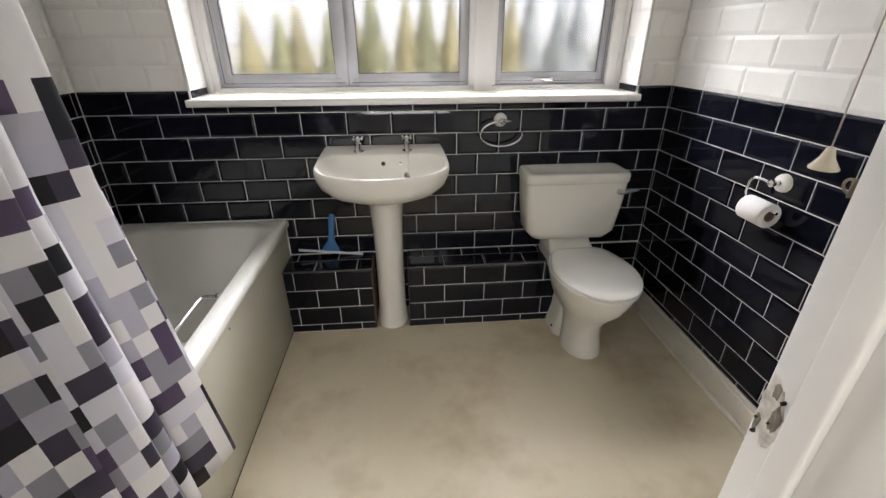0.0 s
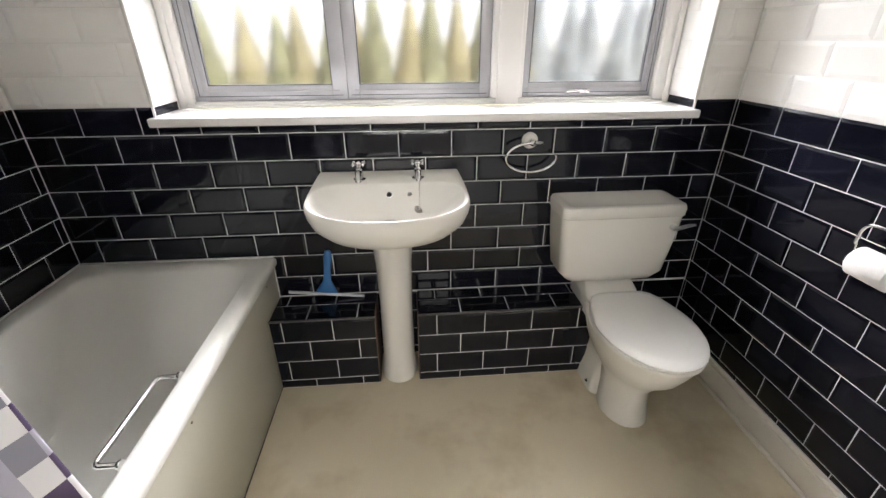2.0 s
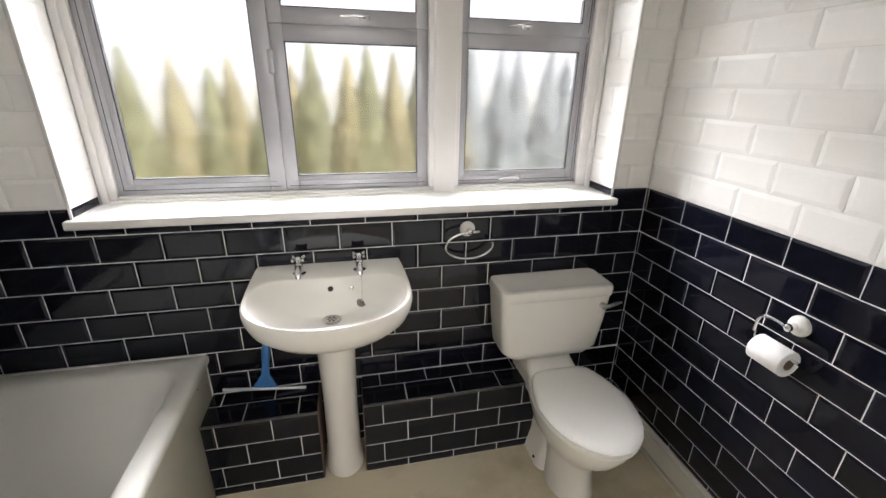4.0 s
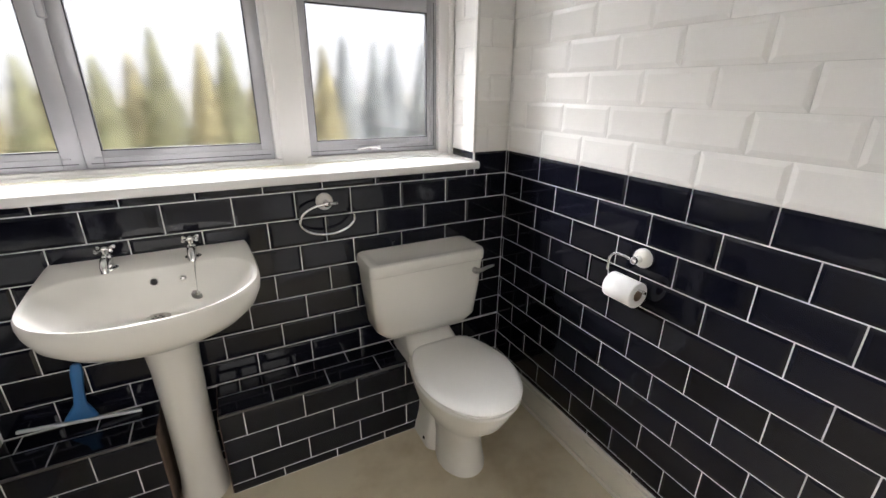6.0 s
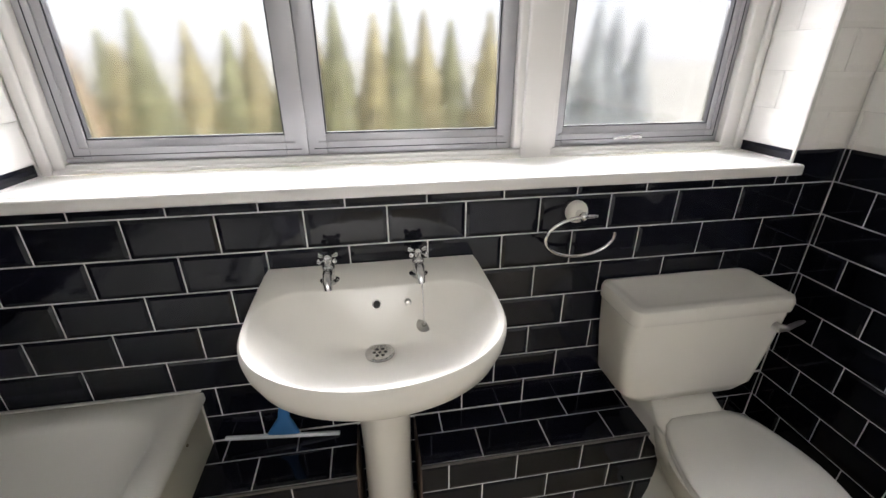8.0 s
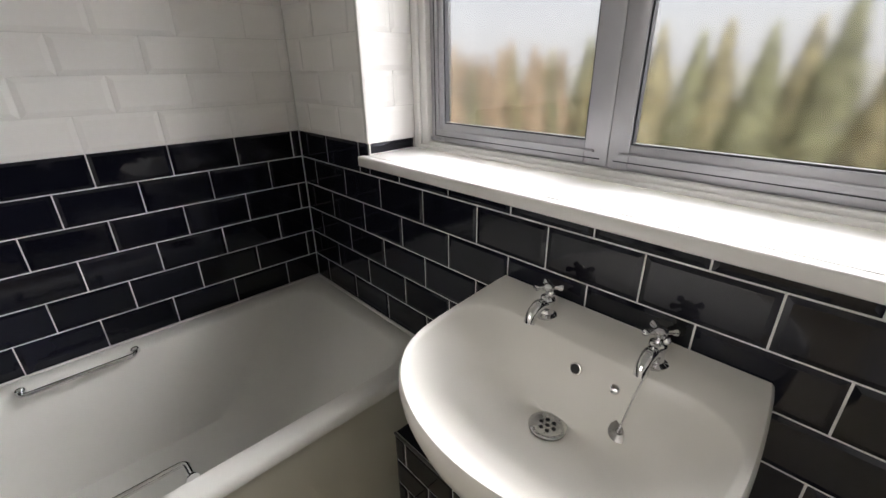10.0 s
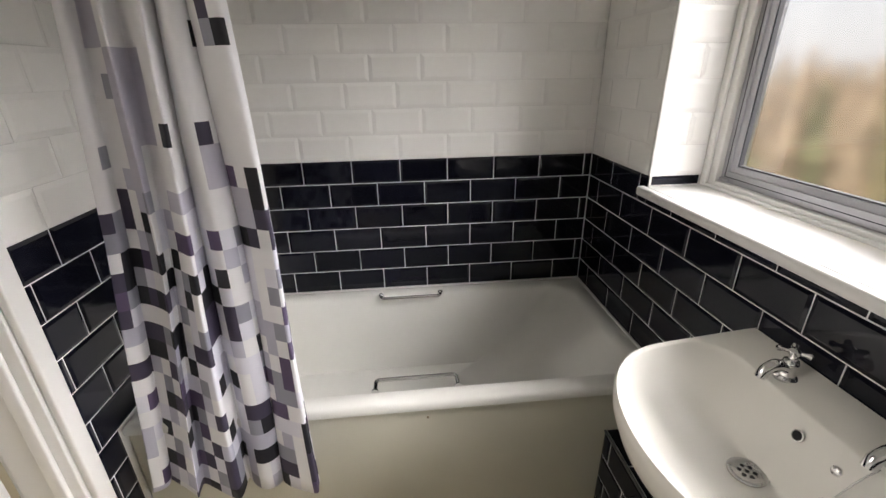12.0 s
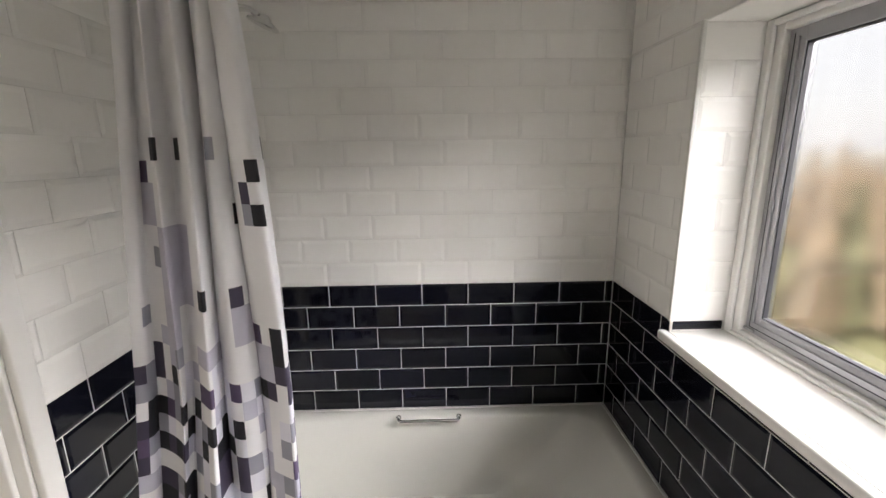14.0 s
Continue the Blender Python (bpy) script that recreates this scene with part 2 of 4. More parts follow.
wall_south = wall("wall_south", [
    (gW, DX0 - 0.03, YH, gS, -0.1, CEIL + 0.1),
    (DX1 + 0.03, gE, YH, gS, -0.1, CEIL + 0.1),
    (DX0 - 0.03, DX1 + 0.03, YH, gS, DZ1 + 0.03, CEIL + 0.1)], M_GROUT, "doorway wall, tiled black and white beside the bath")
floor = tagged(box("floor", gW, gE, -1.2, gN, -0.1, 0.0, M_VINYL), "worn cream sheet vinyl floor with brownish stains", kind="structure")
ceiling = tagged(box("ceiling", gW - T, gE + T, -1.2, OUT, CEIL, CEIL + 0.08, M_CEIL), "plain white painted ceiling", kind="structure")
wall("wall_landing", [(gW - T, gW, -1.2, gS - 0.15, -0.1, CEIL), (gE, gE + T, -1.2, gS - 0.15, -0.1, CEIL), (gW - T, gE + T, -1.3, -1.2, -0.1, CEIL)], M_WALLPAINT, "plain painted walls of the landing outside the door")

# window
win = tagged(new("window_1"), "white timber window with grey aluminium casements and obscured glass", kind="structure")
win.matrix_world = pose(WX0, YF, WZ0)


def wbox(name, x0, x1, y0, y1, z0, z1, mat, parent=win, bevel=0.002, label=""):
    """A box in world places under the window."""
    return box(name, x0 - WX0, x1 - WX0, y0 - YF, y1 - YF, z0 - WZ0, z1 - WZ0, mat, parent, bevel, label)


def ring_frame(name, x0, x1, y0, y1, z0, z1, wl, wr, wb, wt, mat, parent=win, bevel=0.002, label=""):
    """A four-sided frame with its own width on each side."""
    bm = bmesh.new()
    for b in ((x0, x0 + wl, y0, y1, z0, z1), (x1 - wr, x1, y0, y1, z0, z1), (x0 + wl, x1 - wr, y0, y1, z0, z0 + wb), (x0 + wl, x1 - wr, y0, y1, z1 - wt, z1)):
        add_box(bm, b[0] - WX0, b[1] - WX0, b[2] - YF, b[3] - YF, b[4] - WZ0, b[5] - WZ0, bevel)
    return part(name, bm, mat, parent, label, smooth=True)


ZF0 = 1.140
ring_frame("window_frame", WX0 + 0.001, WX1 - 0.001, YF + 0.010, YF + 0.080, WZ0 + 0.001, WZ1 - 0.001, 0.052, 0.066, 0.024, 0.036, M_PAINT, bevel=0.004, label="white painted timber outer frame")
ring_frame("frame_mould", WX0 + 0.002, WX1 - 0.002, YF - 0.004, YF + 0.009, WZ0 + 0.002, WZ1 - 0.002, 0.026, 0.022, 0.012, 0.018, M_PAINT, bevel=0.004)
wbox("mullion", 0.671, 0.801, YF + 0.006, YF + 0.080, WZ0 + 0.026, WZ1 - 0.038, M_PAINT, bevel=0.005, label="white painted timber mullion")
wbox("mullion_mould", 0.690, 0.782, YF - 0.012, YF + 0.005, WZ0 + 0.003, WZ1 - 0.003, M_PAINT, bevel=0.005)


def light(x0, x1, z0, z1, y, wl, wr, wb, wt, lined="b"):
    """An aluminium light: frame, bead and a dark strip painted as groove shade on the lined sides (b bottom, l and r),
    gasket and obscured pane.
    """
    ring_frame("casement_frame", x0, x1, y, y + 0.035, z0, z1, wl, wr, wb, wt, M_ALU, label="grey aluminium casement frame")
    def strip(name, f, size, ya, yb, mat, label=""):
        if "b" in lined:
            wbox(name, x0 + wl * f, x1 - wr * f, y - ya, y - yb, z0 + wb * f, z0 + wb * f + size, mat, bevel=0.0004, label=label)
        if "l" in lined:
            wbox(name, x0 + wl * f, x0 + wl * f + size, y - ya, y - yb, z0 + wb * f + size, z1 - wt * f, mat, bevel=0.0004, label=label)
        if "r" in lined:
            wbox(name, x1 - wr * f - size, x1 - wr * f, y - ya, y - yb, z0 + wb * f + size, z1 - wt * f, mat, bevel=0.0004, label=label)
    strip("bead", 0.58, 0.005, 0.006, 0.0, M_ALU)
    # no groove is cut: this dark strip paints its shade onto the frame
    strip("groove_shade", 0.30, 0.0024, 0.0014, 0.0, M_GASKET_SHADE, "dark strip painted as the shade of a groove")
    ring_frame("gasket", x0 + wl, x1 - wr, y + 0.004, y + 0.018, z0 + wb, z1 - wt, 0.004, 0.004, 0.004, 0.004, M_GASKET_SHADE, bevel=0.0, label="dark rubber gasket")
    p = wbox("pane", x0 + wl + 0.0005, x1 - wr - 0.0005, y + 0.019, y + 0.023, z0 + wb + 0.0005, z1 - wt - 0.0005, M_GLASS, bevel=0.0, label="obscured patterned glass pane")
    p.visible_shadow = False


YA = YF + 0.028
light(-0.506, 0.0905, ZF0 + 0.003, WZ1 - 0.038, YA, 0.056, 0.0585, 0.057, 0.040, "bl")
light(0.0915, 0.669, ZF0 + 0.003, 1.748, YA, 0.0475, 0.043, 0.057, 0.057)
light(0.0915, 0.669, 1.749, WZ1 - 0.038, YA, 0.0475, 0.043, 0.052, 0.040, "")
light(0.803, 1.362, ZF0 + 0.003, 1.744, YA + 0.006, 0.029, 0.043, 0.056, 0.054, "br")
light(0.803, 1.362, 1.745, WZ1 - 0.038, YA + 0.006, 0.029, 0.043, 0.050, 0.040, "r")
wbox("window_sill", WX0 - 0.018, WX1 + 0.014, YN - 0.034, YN - 0.0055, WZ0 - 0.031, WZ0, M_PAINT, bevel=0.006, label="glossy white window board nosing")
wbox("window_board", WX0 + 0.001, WX1 - 0.001, YN - 0.005, YF + 0.009, WZ0 - 0.029, WZ0 - 0.0002, M_PAINT, bevel=0.001, label="glossy white window board")


def window_stay(x, y, z, s=1):
    bm = bmesh.new()
    add_box(bm, -0.022, 0.022, -0.012, 0, -0.009, 0.009, 0.003)
    add_tube(bm, [(0.0, -0.012, 0), (0.0, -0.022, 0.002), (-0.03 * s, -0.026, 0.004), (-0.085 * s, -0.024, -0.001)], [0.006, 0.007, 0.0055, 0.004], 8)
    ob = part("window_handle", bm, M_CHROME, win, "small grey lever handle", smooth=True)
    ob.matrix_basis = pose(x - WX0, y - YF, z - WZ0)


window_stay(1.075, YA + 0.012, 1.166)
window_stay(1.075, YA + 0.012, 1.772, 1)
window_stay(0.43, YA, 1.776, 1)
vs = box("window_handle", -0.011, 0.011, -0.02, 0, -0.04, 0.04, M_ALU, win, 0.005, "grey casement fastener")
vs.matrix_basis = pose(0.09 - WX0, YA - 0.001 - YF, 1.62 - WZ0)
vs = box("window_hinge", -0.02, 0.02, -0.006, 0, -0.005, 0.005, M_ALU, win, 0.002)
vs.matrix_basis = pose(WX0 + 0.075 - WX0, YA - 0.001 - YF, 1.152 - WZ0)
for x in (WX0, WX1):
    s = 1 if x == WX0 else -1
    t = box("trim", min(x - 0.006 * s, x + 0.007 * s), max(x - 0.006 * s, x + 0.007 * s), YN - 0.009, YN + 0.004, Z0 + 0.001, WZ1 + 0.004, M_SILICONE, bevel=0.002)
    tagged(t, "white plastic corner trim", kind="structure")
t = tagged(box("reveal_head", WX0 - 0.004, WX1 + 0.004, gN - 0.004, YF + 0.001, WZ1 + 0.0005, WZ1 + 0.0055, M_PAINT), "white painted window head", kind="structure")

# doorway
def jamb_side(x, s, parent, a0, y_in, wide=0.070):
    box("jamb", min(x, x + 0.028 * s), max(x, x + 0.028 * s), YH - 0.001, y_in, 0.0, DZ1 + 0.028, M_PAINT, parent, 0.003)
    box("stop", min(x, x - 0.014 * s), max(x, x - 0.014 * s), YS - 0.072, YS - 0.040, 0.0, DZ1, M_PAINT, parent, 0.004)
    box("architrave", min(x + a0 * s, x + wide * s), max(x + a0 * s, x + wide * s), YS - 0.011, YS + 0.010, 0.0, DZ1 + 0.07, M_PAINT, parent, 0.005)
    box("architrave", min(x + 0.008 * s, x + 0.070 * s), max(x + 0.008 * s, x + 0.070 * s), YH - 0.020, YH - 0.002, 0.0, DZ1 + 0.07, M_PAINT, parent, 0.005)


door_lining = tagged(new("door_lining"), "white painted door lining and architrave with chipped paint", kind="structure")
jamb_side(DX0, -1, door_lining, 0.008, YS - 0.012, 0.058)
jamb_side(DX1, 1, door_lining, 0.0285, YS + 0.001)
box("head", DX0, DX1, YH, YS - 0.012, DZ1, DZ1 + 0.028, M_PAINT, door_lining, 0.003)
box("architrave", DX0 - 0.007, DX1 + 0.028, YS - 0.011, YS + 0.010, DZ1 + 0.008, DZ1 + 0.07, M_PAINT, door_lining, 0.005)


def chips(x, y, z, parent):
    """The torn-out lock keep in the door lining: a ragged bare patch with pockets where the metal sat."""
    rnd = random.Random(4)

    def patch(name, cy, cz, ry, rz, mat, depth, label="", n=30, lean=0.0):
        ring = []
        for i in range(n):
            a = 2 * math.pi * i / n
            q = rnd.uniform(0.74, 1.16)
            dy, dz = ry * math.cos(a) * q, rz * math.sin(a) * q
            ring.append(Vector((0, cy + dy + lean * dz, cz + dz)))
        mid = Vector((0, cy, cz))
        bm = bmesh.new()
        add_loft(bm, [[p + Vector((0.0012, 0, 0)) for p in ring], [p + Vector((-depth, 0, 0)) for p in ring], [mid.lerp(p, 0.86) + Vector((-depth * 1.5, 0, 0)) for p in ring], [mid.lerp(p, 0.6) + Vector((-depth * rnd.uniform(1.0, 1.8), 0, 0)) for p in ring]])
        ob = part(name, bm, mat, parent, label)
        ob.matrix_basis = pose(x, y, z)

    patch("keep_recess", 0.0, 0.0, 0.019, 0.042, M_FILLER, 0.0005, "chipped filler and bare timber round the missing lock keep", lean=0.15)
    patch("keep_pocket", -0.008, -0.002, 0.0065, 0.019, M_RAWWOOD, 0.0016, "raw wood in the empty bolt pocket", 18)
    patch("keep_pocket", 0.010, -0.022, 0.0035, 0.014, M_RAWWOOD, 0.0015, n=14)
    patch("keep_pocket", 0.002, 0.029, 0.0045, 0.011, M_RAWWOOD, 0.0014, n=14)
    # dark patches paint the shade of screw holes that are not cut
    for cy, cz, q in ((-0.009, 0.024, 0.0021), (0.009, -0.035, 0.0022), (0.011, -0.016, 0.0016), (-0.004, -0.010, 0.0013)):
        patch("screw_hole_shade", cy, cz, q, q * 1.25, M_SHADE_BOLT, 0.0030, n=10)


chips(DX1, YS - 0.016, 0.975, door_lining)

# skirting
sk = tagged(new("baseboard"), "cream painted skirting board along the black tiled wall", kind="structure")
box("board", XE - 0.018, XE - 0.0005, YS + 0.012, YN - 0.19, 0.0, 0.104, M_SKIRT, sk, 0.003)
box("bead", XE - 0.013, XE - 0.0005, YS + 0.012, YN - 0.19, 0.1045, 0.120, M_SKIRT, sk, 0.005)
box("quadrant", XE - 0.034, XE - 0.0185, YS + 0.012, YN - 0.19, 0.0, 0.018, M_SKIRT, sk, 0.006)


# ---- bath ----
BX0, BX1, BY0, BY1, BZ = XW + 0.002, -0.246, YS + 0.004, YN - 0.002, 0.550
bath = thing("bathtub", ((BX0 + BX1) / 2, (BY0 + BY1) / 2, 0), "white built-in bath with a flat cream side panel", "bathtub")


def rrect(x0, x1, y0, y1, z, r, n=8):
    out = []
    for cx, cy, a0 in ((x1 - r, y1 - r, 0), (x0 + r, y1 - r, 90), (x0 + r, y0 + r, 180), (x1 - r, y0 + r, 270)):
        for i in range(n):
            a = radians(a0 + 90 * i / (n - 1))
            out.append(Vector((cx + r * math.cos(a), cy + r * math.sin(a), z)))
    return out


bm = bmesh.new()
hx, hy = (BX1 - BX0) / 2, (BY1 - BY0) / 2
add_loft(bm, [
    rrect(-hx, hx, -hy, hy, BZ - 0.031, 0.004), rrect(-hx, hx, -hy, hy, BZ - 0.010, 0.006), rrect(-hx + 0.008, hx - 0.010, -hy + 0.008, hy - 0.008, BZ, 0.012),
    rrect(-hx + 0.060, hx - 0.062, -hy + 0.10, hy - 0.06, BZ - 0.001, 0.10), rrect(-hx + 0.072, hx - 0.076, -hy + 0.11, hy - 0.078, BZ - 0.014, 0.10),
    rrect(-hx + 0.090, hx - 0.096, -hy + 0.14, hy - 0.20, BZ - 0.16, 0.12), rrect(-hx + 0.11, hx - 0.12, -hy + 0.17, hy - 0.36, BZ - 0.32, 0.12),
    rrect(-hx + 0.13, hx - 0.14, -hy + 0.20, hy - 0.44, BZ - 0.365, 0.10), rrect(-hx + 0.20, hx - 0.21, -hy + 0.30, hy - 0.55, BZ - 0.375, 0.08)], cap0=False)
part("tub", bm, M_BATH, bath, "glossy white tub with rounded rim", smooth=True)
# dark strip before the panel's foot, painted as the shade of a gap
box("floor_gap_shade", hx - 0.0178, hx - 0.0162, -hy + 0.002, hy - 0.002, 0.0, 0.0035, M_SHADE_BOLT, bath, 0.0, "dark strip painted as gap shade along the foot of the panel")
box("side_panel", hx - 0.024, hx - 0.018, -hy, hy - 0.001, 0.0, BZ - 0.032, M_PANEL, bath, 0.001, "flat cream bath panel")
box("sealant", -hx + 0.0105, hx - 0.003, hy - 0.012, hy - 0.002, BZ + 0.0005, BZ + 0.006, M_SILICONE, bath, 0.002)
box("sealant", -hx, -hx + 0.010, -hy, hy - 0.013, BZ + 0.0005, BZ + 0.006, M_SILICONE, bath, 0.002)
for k, yy in enumerate((0.60, 1.35, 2.02)):
    turned("panel_screw", [(0.004, 0), (0.004, 0.002)], Matrix.Translation((hx - 0.0178, yy - (BY0 + BY1) / 2, BZ - 0.075)) @ pose(0, 0, 0, 0, 90, 0), M_DULL, bath, 10)


def grip(name, x, s, out, z):
    """A chrome grip bar on the bath's inner side; s points into the tub, out is how far it stands off."""
    y0, y1 = 1.185, 1.456
    pts = [(x, y0, z)] + [(x + s * (out - 0.016 * (1 - math.sin(a))), y0 + 0.016 * (1 - math.cos(a)), z) for a in (0.2, 0.6, 1.0, 1.4)]
    pts += [(p[0], y0 + y1 - p[1], p[2]) for p in pts[::-1]]
    g = thing(name, (x, (y0 + y1) / 2, z), "chrome grip bar fixed inside the bath rim", "grab bar", group="bath grip bars")
    tube("bar", [Vector(p) - Vector((x, (y0 + y1) / 2, z)) for p in pts], 0.0072, M_CHROME, g, 12)
    for y in (y0, y1):
        turned("flange", [(0.013, -0.004), (0.013, 0.002), (0.009, 0.006)], Matrix.Translation((0, y - (y0 + y1) / 2, 0)) @ pose(0, 0, 0, 0, 90 * s, 0), M_CHROME, g, 16)


grip("grip_bar", BX1 - 0.080, -1, 0.056, BZ - 0.012)
grip("grip_bar", BX0 + 0.070, 1, 0.026, BZ - 0.004)

# ---- pipe boxing ----
PY, PZT = 1.952, 0.352
SPANS = [(-0.262, 0.160, "pipe_boxing", "low tiled black pipe boxing between bath and pedestal"), (0.336, 1.095, "pipe_boxing", "low tiled black pipe boxing between pedestal and toilet")]
BOXES = []
for x0, x1, nm, lb in SPANS:
    p = thing(nm, ((x0 + x1) / 2, PY + 0.09, 0), lb, "pipe boxing")
    box("carcass", x0 + 0.004 - (x0 + x1) / 2, x1 - 0.004 - (x0 + x1) / 2, 0.0014 - 0.09, YN - 0.0005 - PY - 0.09, 0, PZT - 0.0014, M_GROUT, p)
    box("edge_trim", x0 - (x0 + x1) / 2, x1 - (x0 + x1) / 2, -0.0935, -0.0865, PZT - 0.006, PZT + 0.0015, M_TRIM, p, 0.001, "grey metal edge trim")
    e0 = (x1 - 0.0038 if x1 < 0.25 else x0 - 0.0022) - (x0 + x1) / 2     # the end beside the pedestal
    box("end_board", e0, e0 + 0.006, -0.084, YN - 0.001 - PY - 0.09, 0, PZT - 0.007, M_BOARD, p, 0.0005, "bare stained board end")
    BOXES.append((p, x0, x1))

# ---- basin ----
BCX, BYB = 0.247, YN
basin = thing("washbasin", (BCX, BYB, 0), "white ceramic pedestal washbasin with rounded front", "washbasin")


def outline(v):
    """Half width of the basin at depth v from the wall."""
    if v < 0.20:
        return 0.270 + 0.018 * math.sin(math.pi / 2 * v / 0.20)
    u = min(1.0, (v - 0.20) / 0.242)
    return 0.288 * max(0.0, 1 - u ** 2.25) ** 0.5


def polar_outline(a, cy=0.235):
    lo, hi = 0.0, 0.6
    for _ in range(26):
        m = (lo + hi) / 2
        x, v = m * math.cos(a), cy + m * math.sin(a)
        if 0.0 <= v <= 0.442 and abs(x) <= outline(v):
            lo = m
        else:
            hi = m
    return lo


NB = 96
angs = [2 * math.pi * i / NB for i in range(NB)]
outer = [polar_outline(a) for a in angs]


def deck(v):
    t = max(0, (0.25 - v) / 0.23)
    return 0.034 * t ** 1.5


def bring(scale, z, shift=0.0, add_deck=True, grow=0.0):
    out = []
    for a, r in zip(angs, outer):
        x, v = (r * scale + grow) * math.cos(a), 0.235 + shift + (r * scale + grow) * math.sin(a)
        v = max(0.001, v)
        out.append(Vector((x, -v, z + (deck(v) if add_deck else 0))))
    return out


def bowl(rx, rv, z, cv=0.262):
    out = []
    for a in angs:
        c, s = math.cos(a), math.sin(a)
        k = 2.25
        rr = 1 / ((abs(c) / rx) ** k + (abs(s) / rv) ** k) ** (1 / k)
        out.append(Vector((rr * c, -(cv + rr * s), z)))
    return out


def mixr(a, b, t):
    return [p.lerp(q, t) for p, q in zip(a, b)]


def inner(inset, back, z, rise):
    """The bowl's edge: a constant rim in front and at the sides, a straight crease before the tap deck."""
    rad = []
    for a in angs:
        lo, hi = 0.0, 0.6
        for _ in range(24):
            m = (lo + hi) / 2
            x, v = m * math.cos(a), 0.235 + m * math.sin(a)
            if back <= v <= 0.442 - inset and abs(x) <= outline(v) - inset:
                lo = m
            else:
                hi = m
        rad.append(lo)
    rad = [sum(rad[(k + d) % NB] for d in range(-3, 4)) / 7 for k in range(NB)]
    pts = [Vector((q * math.cos(a), -(0.235 + q * math.sin(a)), z)) for a, q in zip(angs, rad)]
    return [p + Vector((0, 0, deck(-p.y) * rise)) for p in pts]


RIM = 0.868
under = [Vector((0.070 * math.cos(a), -(0.150 + 0.075 * math.sin(a)), 0.700)) for a in angs]
full_low = bring(0.985, RIM - 0.045, add_deck=False)
rings = [under, mixr(under, bring(0.80, 0.742, -0.01, False), 0.62), bring(0.80, 0.757, -0.004, False), bring(0.93, 0.790, 0, False), full_low,
         bring(1.0, RIM - 0.022), bring(0.997, RIM - 0.008), bring(0.980, RIM), inner(0.017, 0.100, RIM, 1.0), inner(0.021, 0.104, RIM - 0.003, 0.9),
         inner(0.030, 0.112, RIM - 0.016, 0.6), bowl(0.216, 0.127, RIM - 0.046), bowl(0.184, 0.104, RIM - 0.073, 0.256), bowl(0.132, 0.072, RIM - 0.092, 0.240), bowl(0.075, 0.044, RIM - 0.101, 0.218), bowl(0.036, 0.036, RIM - 0.1045, 0.203)]
bm = bmesh.new()
add_loft(bm, rings, cap0=True, cap1=True)
part("bowl", bm, M_CERAMIC, basin, "glazed white basin bowl", smooth=True)
bm = bmesh.new()
prof = [(0.0, 0.080, 0.100), (0.02, 0.078, 0.098), (0.10, 0.070, 0.088), (0.35, 0.068, 0.086), (0.55, 0.072, 0.092), (0.66, 0.080, 0.105), (0.735, 0.092, 0.125)]
add_loft(bm, [[Vector((rx * math.cos(a), -0.100 - ry * math.sin(a) * (1.0 if math.sin(a) > 0 else 0.7), z)) for a in [2 * math.pi * i / 40 for i in range(40)]] for z, rx, ry in prof])
part("pedestal", bm, M_CERAMIC, basin, "white ceramic pedestal", smooth=True)
turned("waste", [(0.034, 0.0), (0.034, 0.002), (0.032, 0.003), (0.026, 0.0032), (0.024, 0.0026), (0.002, 0.0024)], Matrix.Translation((0, -0.203, RIM - 0.1030)), M_STEEL, basin, 28, "chrome slotted basin waste")
# the slots are dark discs on the waste, their shade put in as colour
for k in range(6):
    a = k * math.pi / 3
    turned("waste_slot_shade", [(0.0036, 0.0), (0.0042, 0.0006)], Matrix.Translation((0.013 * math.cos(a), -0.203 + 0.013 * math.sin(a), RIM - 0.1008)), M_SHADE_BOLT, basin, 10)
turned("waste_slot_shade", [(0.0038, 0.0), (0.0038, 0.0006)], Matrix.Translation((0, -0.203, RIM - 0.1008)), M_SHADE_BOLT, basin, 10)
turned("overflow_hole", [(0.0112, 0.0), (0.0112, 0.004), (0.009, 0.0045), (0.009, 0.001)], Matrix.Translation((0.0, -0.1215, RIM - 0.0205)) @ pose(0, 0, 0, 68, 0, 0), M_STEEL, basin, 20)
# dark disc for the shade inside the overflow
turned("overflow_shade", [(0.0088, 0.0), (0.0088, 0.0012)], Matrix.Translation((0.0, -0.1242, RIM - 0.0194)) @ pose(0, 0, 0, 68, 0, 0), M_SHADE_BOLT, basin, 16)


def make_tap(x, label):
    t = thing("basin_tap", (x, YN - 0.062, 0.888), label, "tap", group="basin taps")
    turned("body", [(0.024, 0.0), (0.024, 0.006), (0.015, 0.010), (0.013, 0.022), (0.016, 0.034), (0.014, 0.044), (0.009, 0.047)], Matrix.Identity(4), M_CHROME, t, 20)
    pts = arc(lambda a: (0, -0.008 - 0.046 * a, 0.026 + 0.022 * math.sin(a * 2.2) - 0.020 * a), 0, 1, 9) + [(0, -0.060, 0.008)]
    tube("spout", pts, [0.0125] * 6 + [0.0115] * 3 + [0.011], M_CHROME, t, 14)
    bm = bmesh.new()
    add_loft(bm, [ellipse(0, 0, z, r, r, 16) for r, z in ((0.007, 0.046), (0.008, 0.056), (0.011, 0.060), (0.0115, 0.068), (0.006, 0.073))])
    for k in range(4):
        a = math.pi / 4 + k * math.pi / 2
        d = Vector((math.cos(a), math.sin(a), 0))
        c = Vector((0, 0, 0.064))
        add_tube(bm, [c + d * 0.006, c + d * 0.018, c + d * 0.022, c + d * 0.027, c + d * 0.031], [0.004, 0.0038, 0.0060, 0.0068, 0.0030], 10)
    part("cross_handle", bm, M_CHROME, t, smooth=True)
    return t


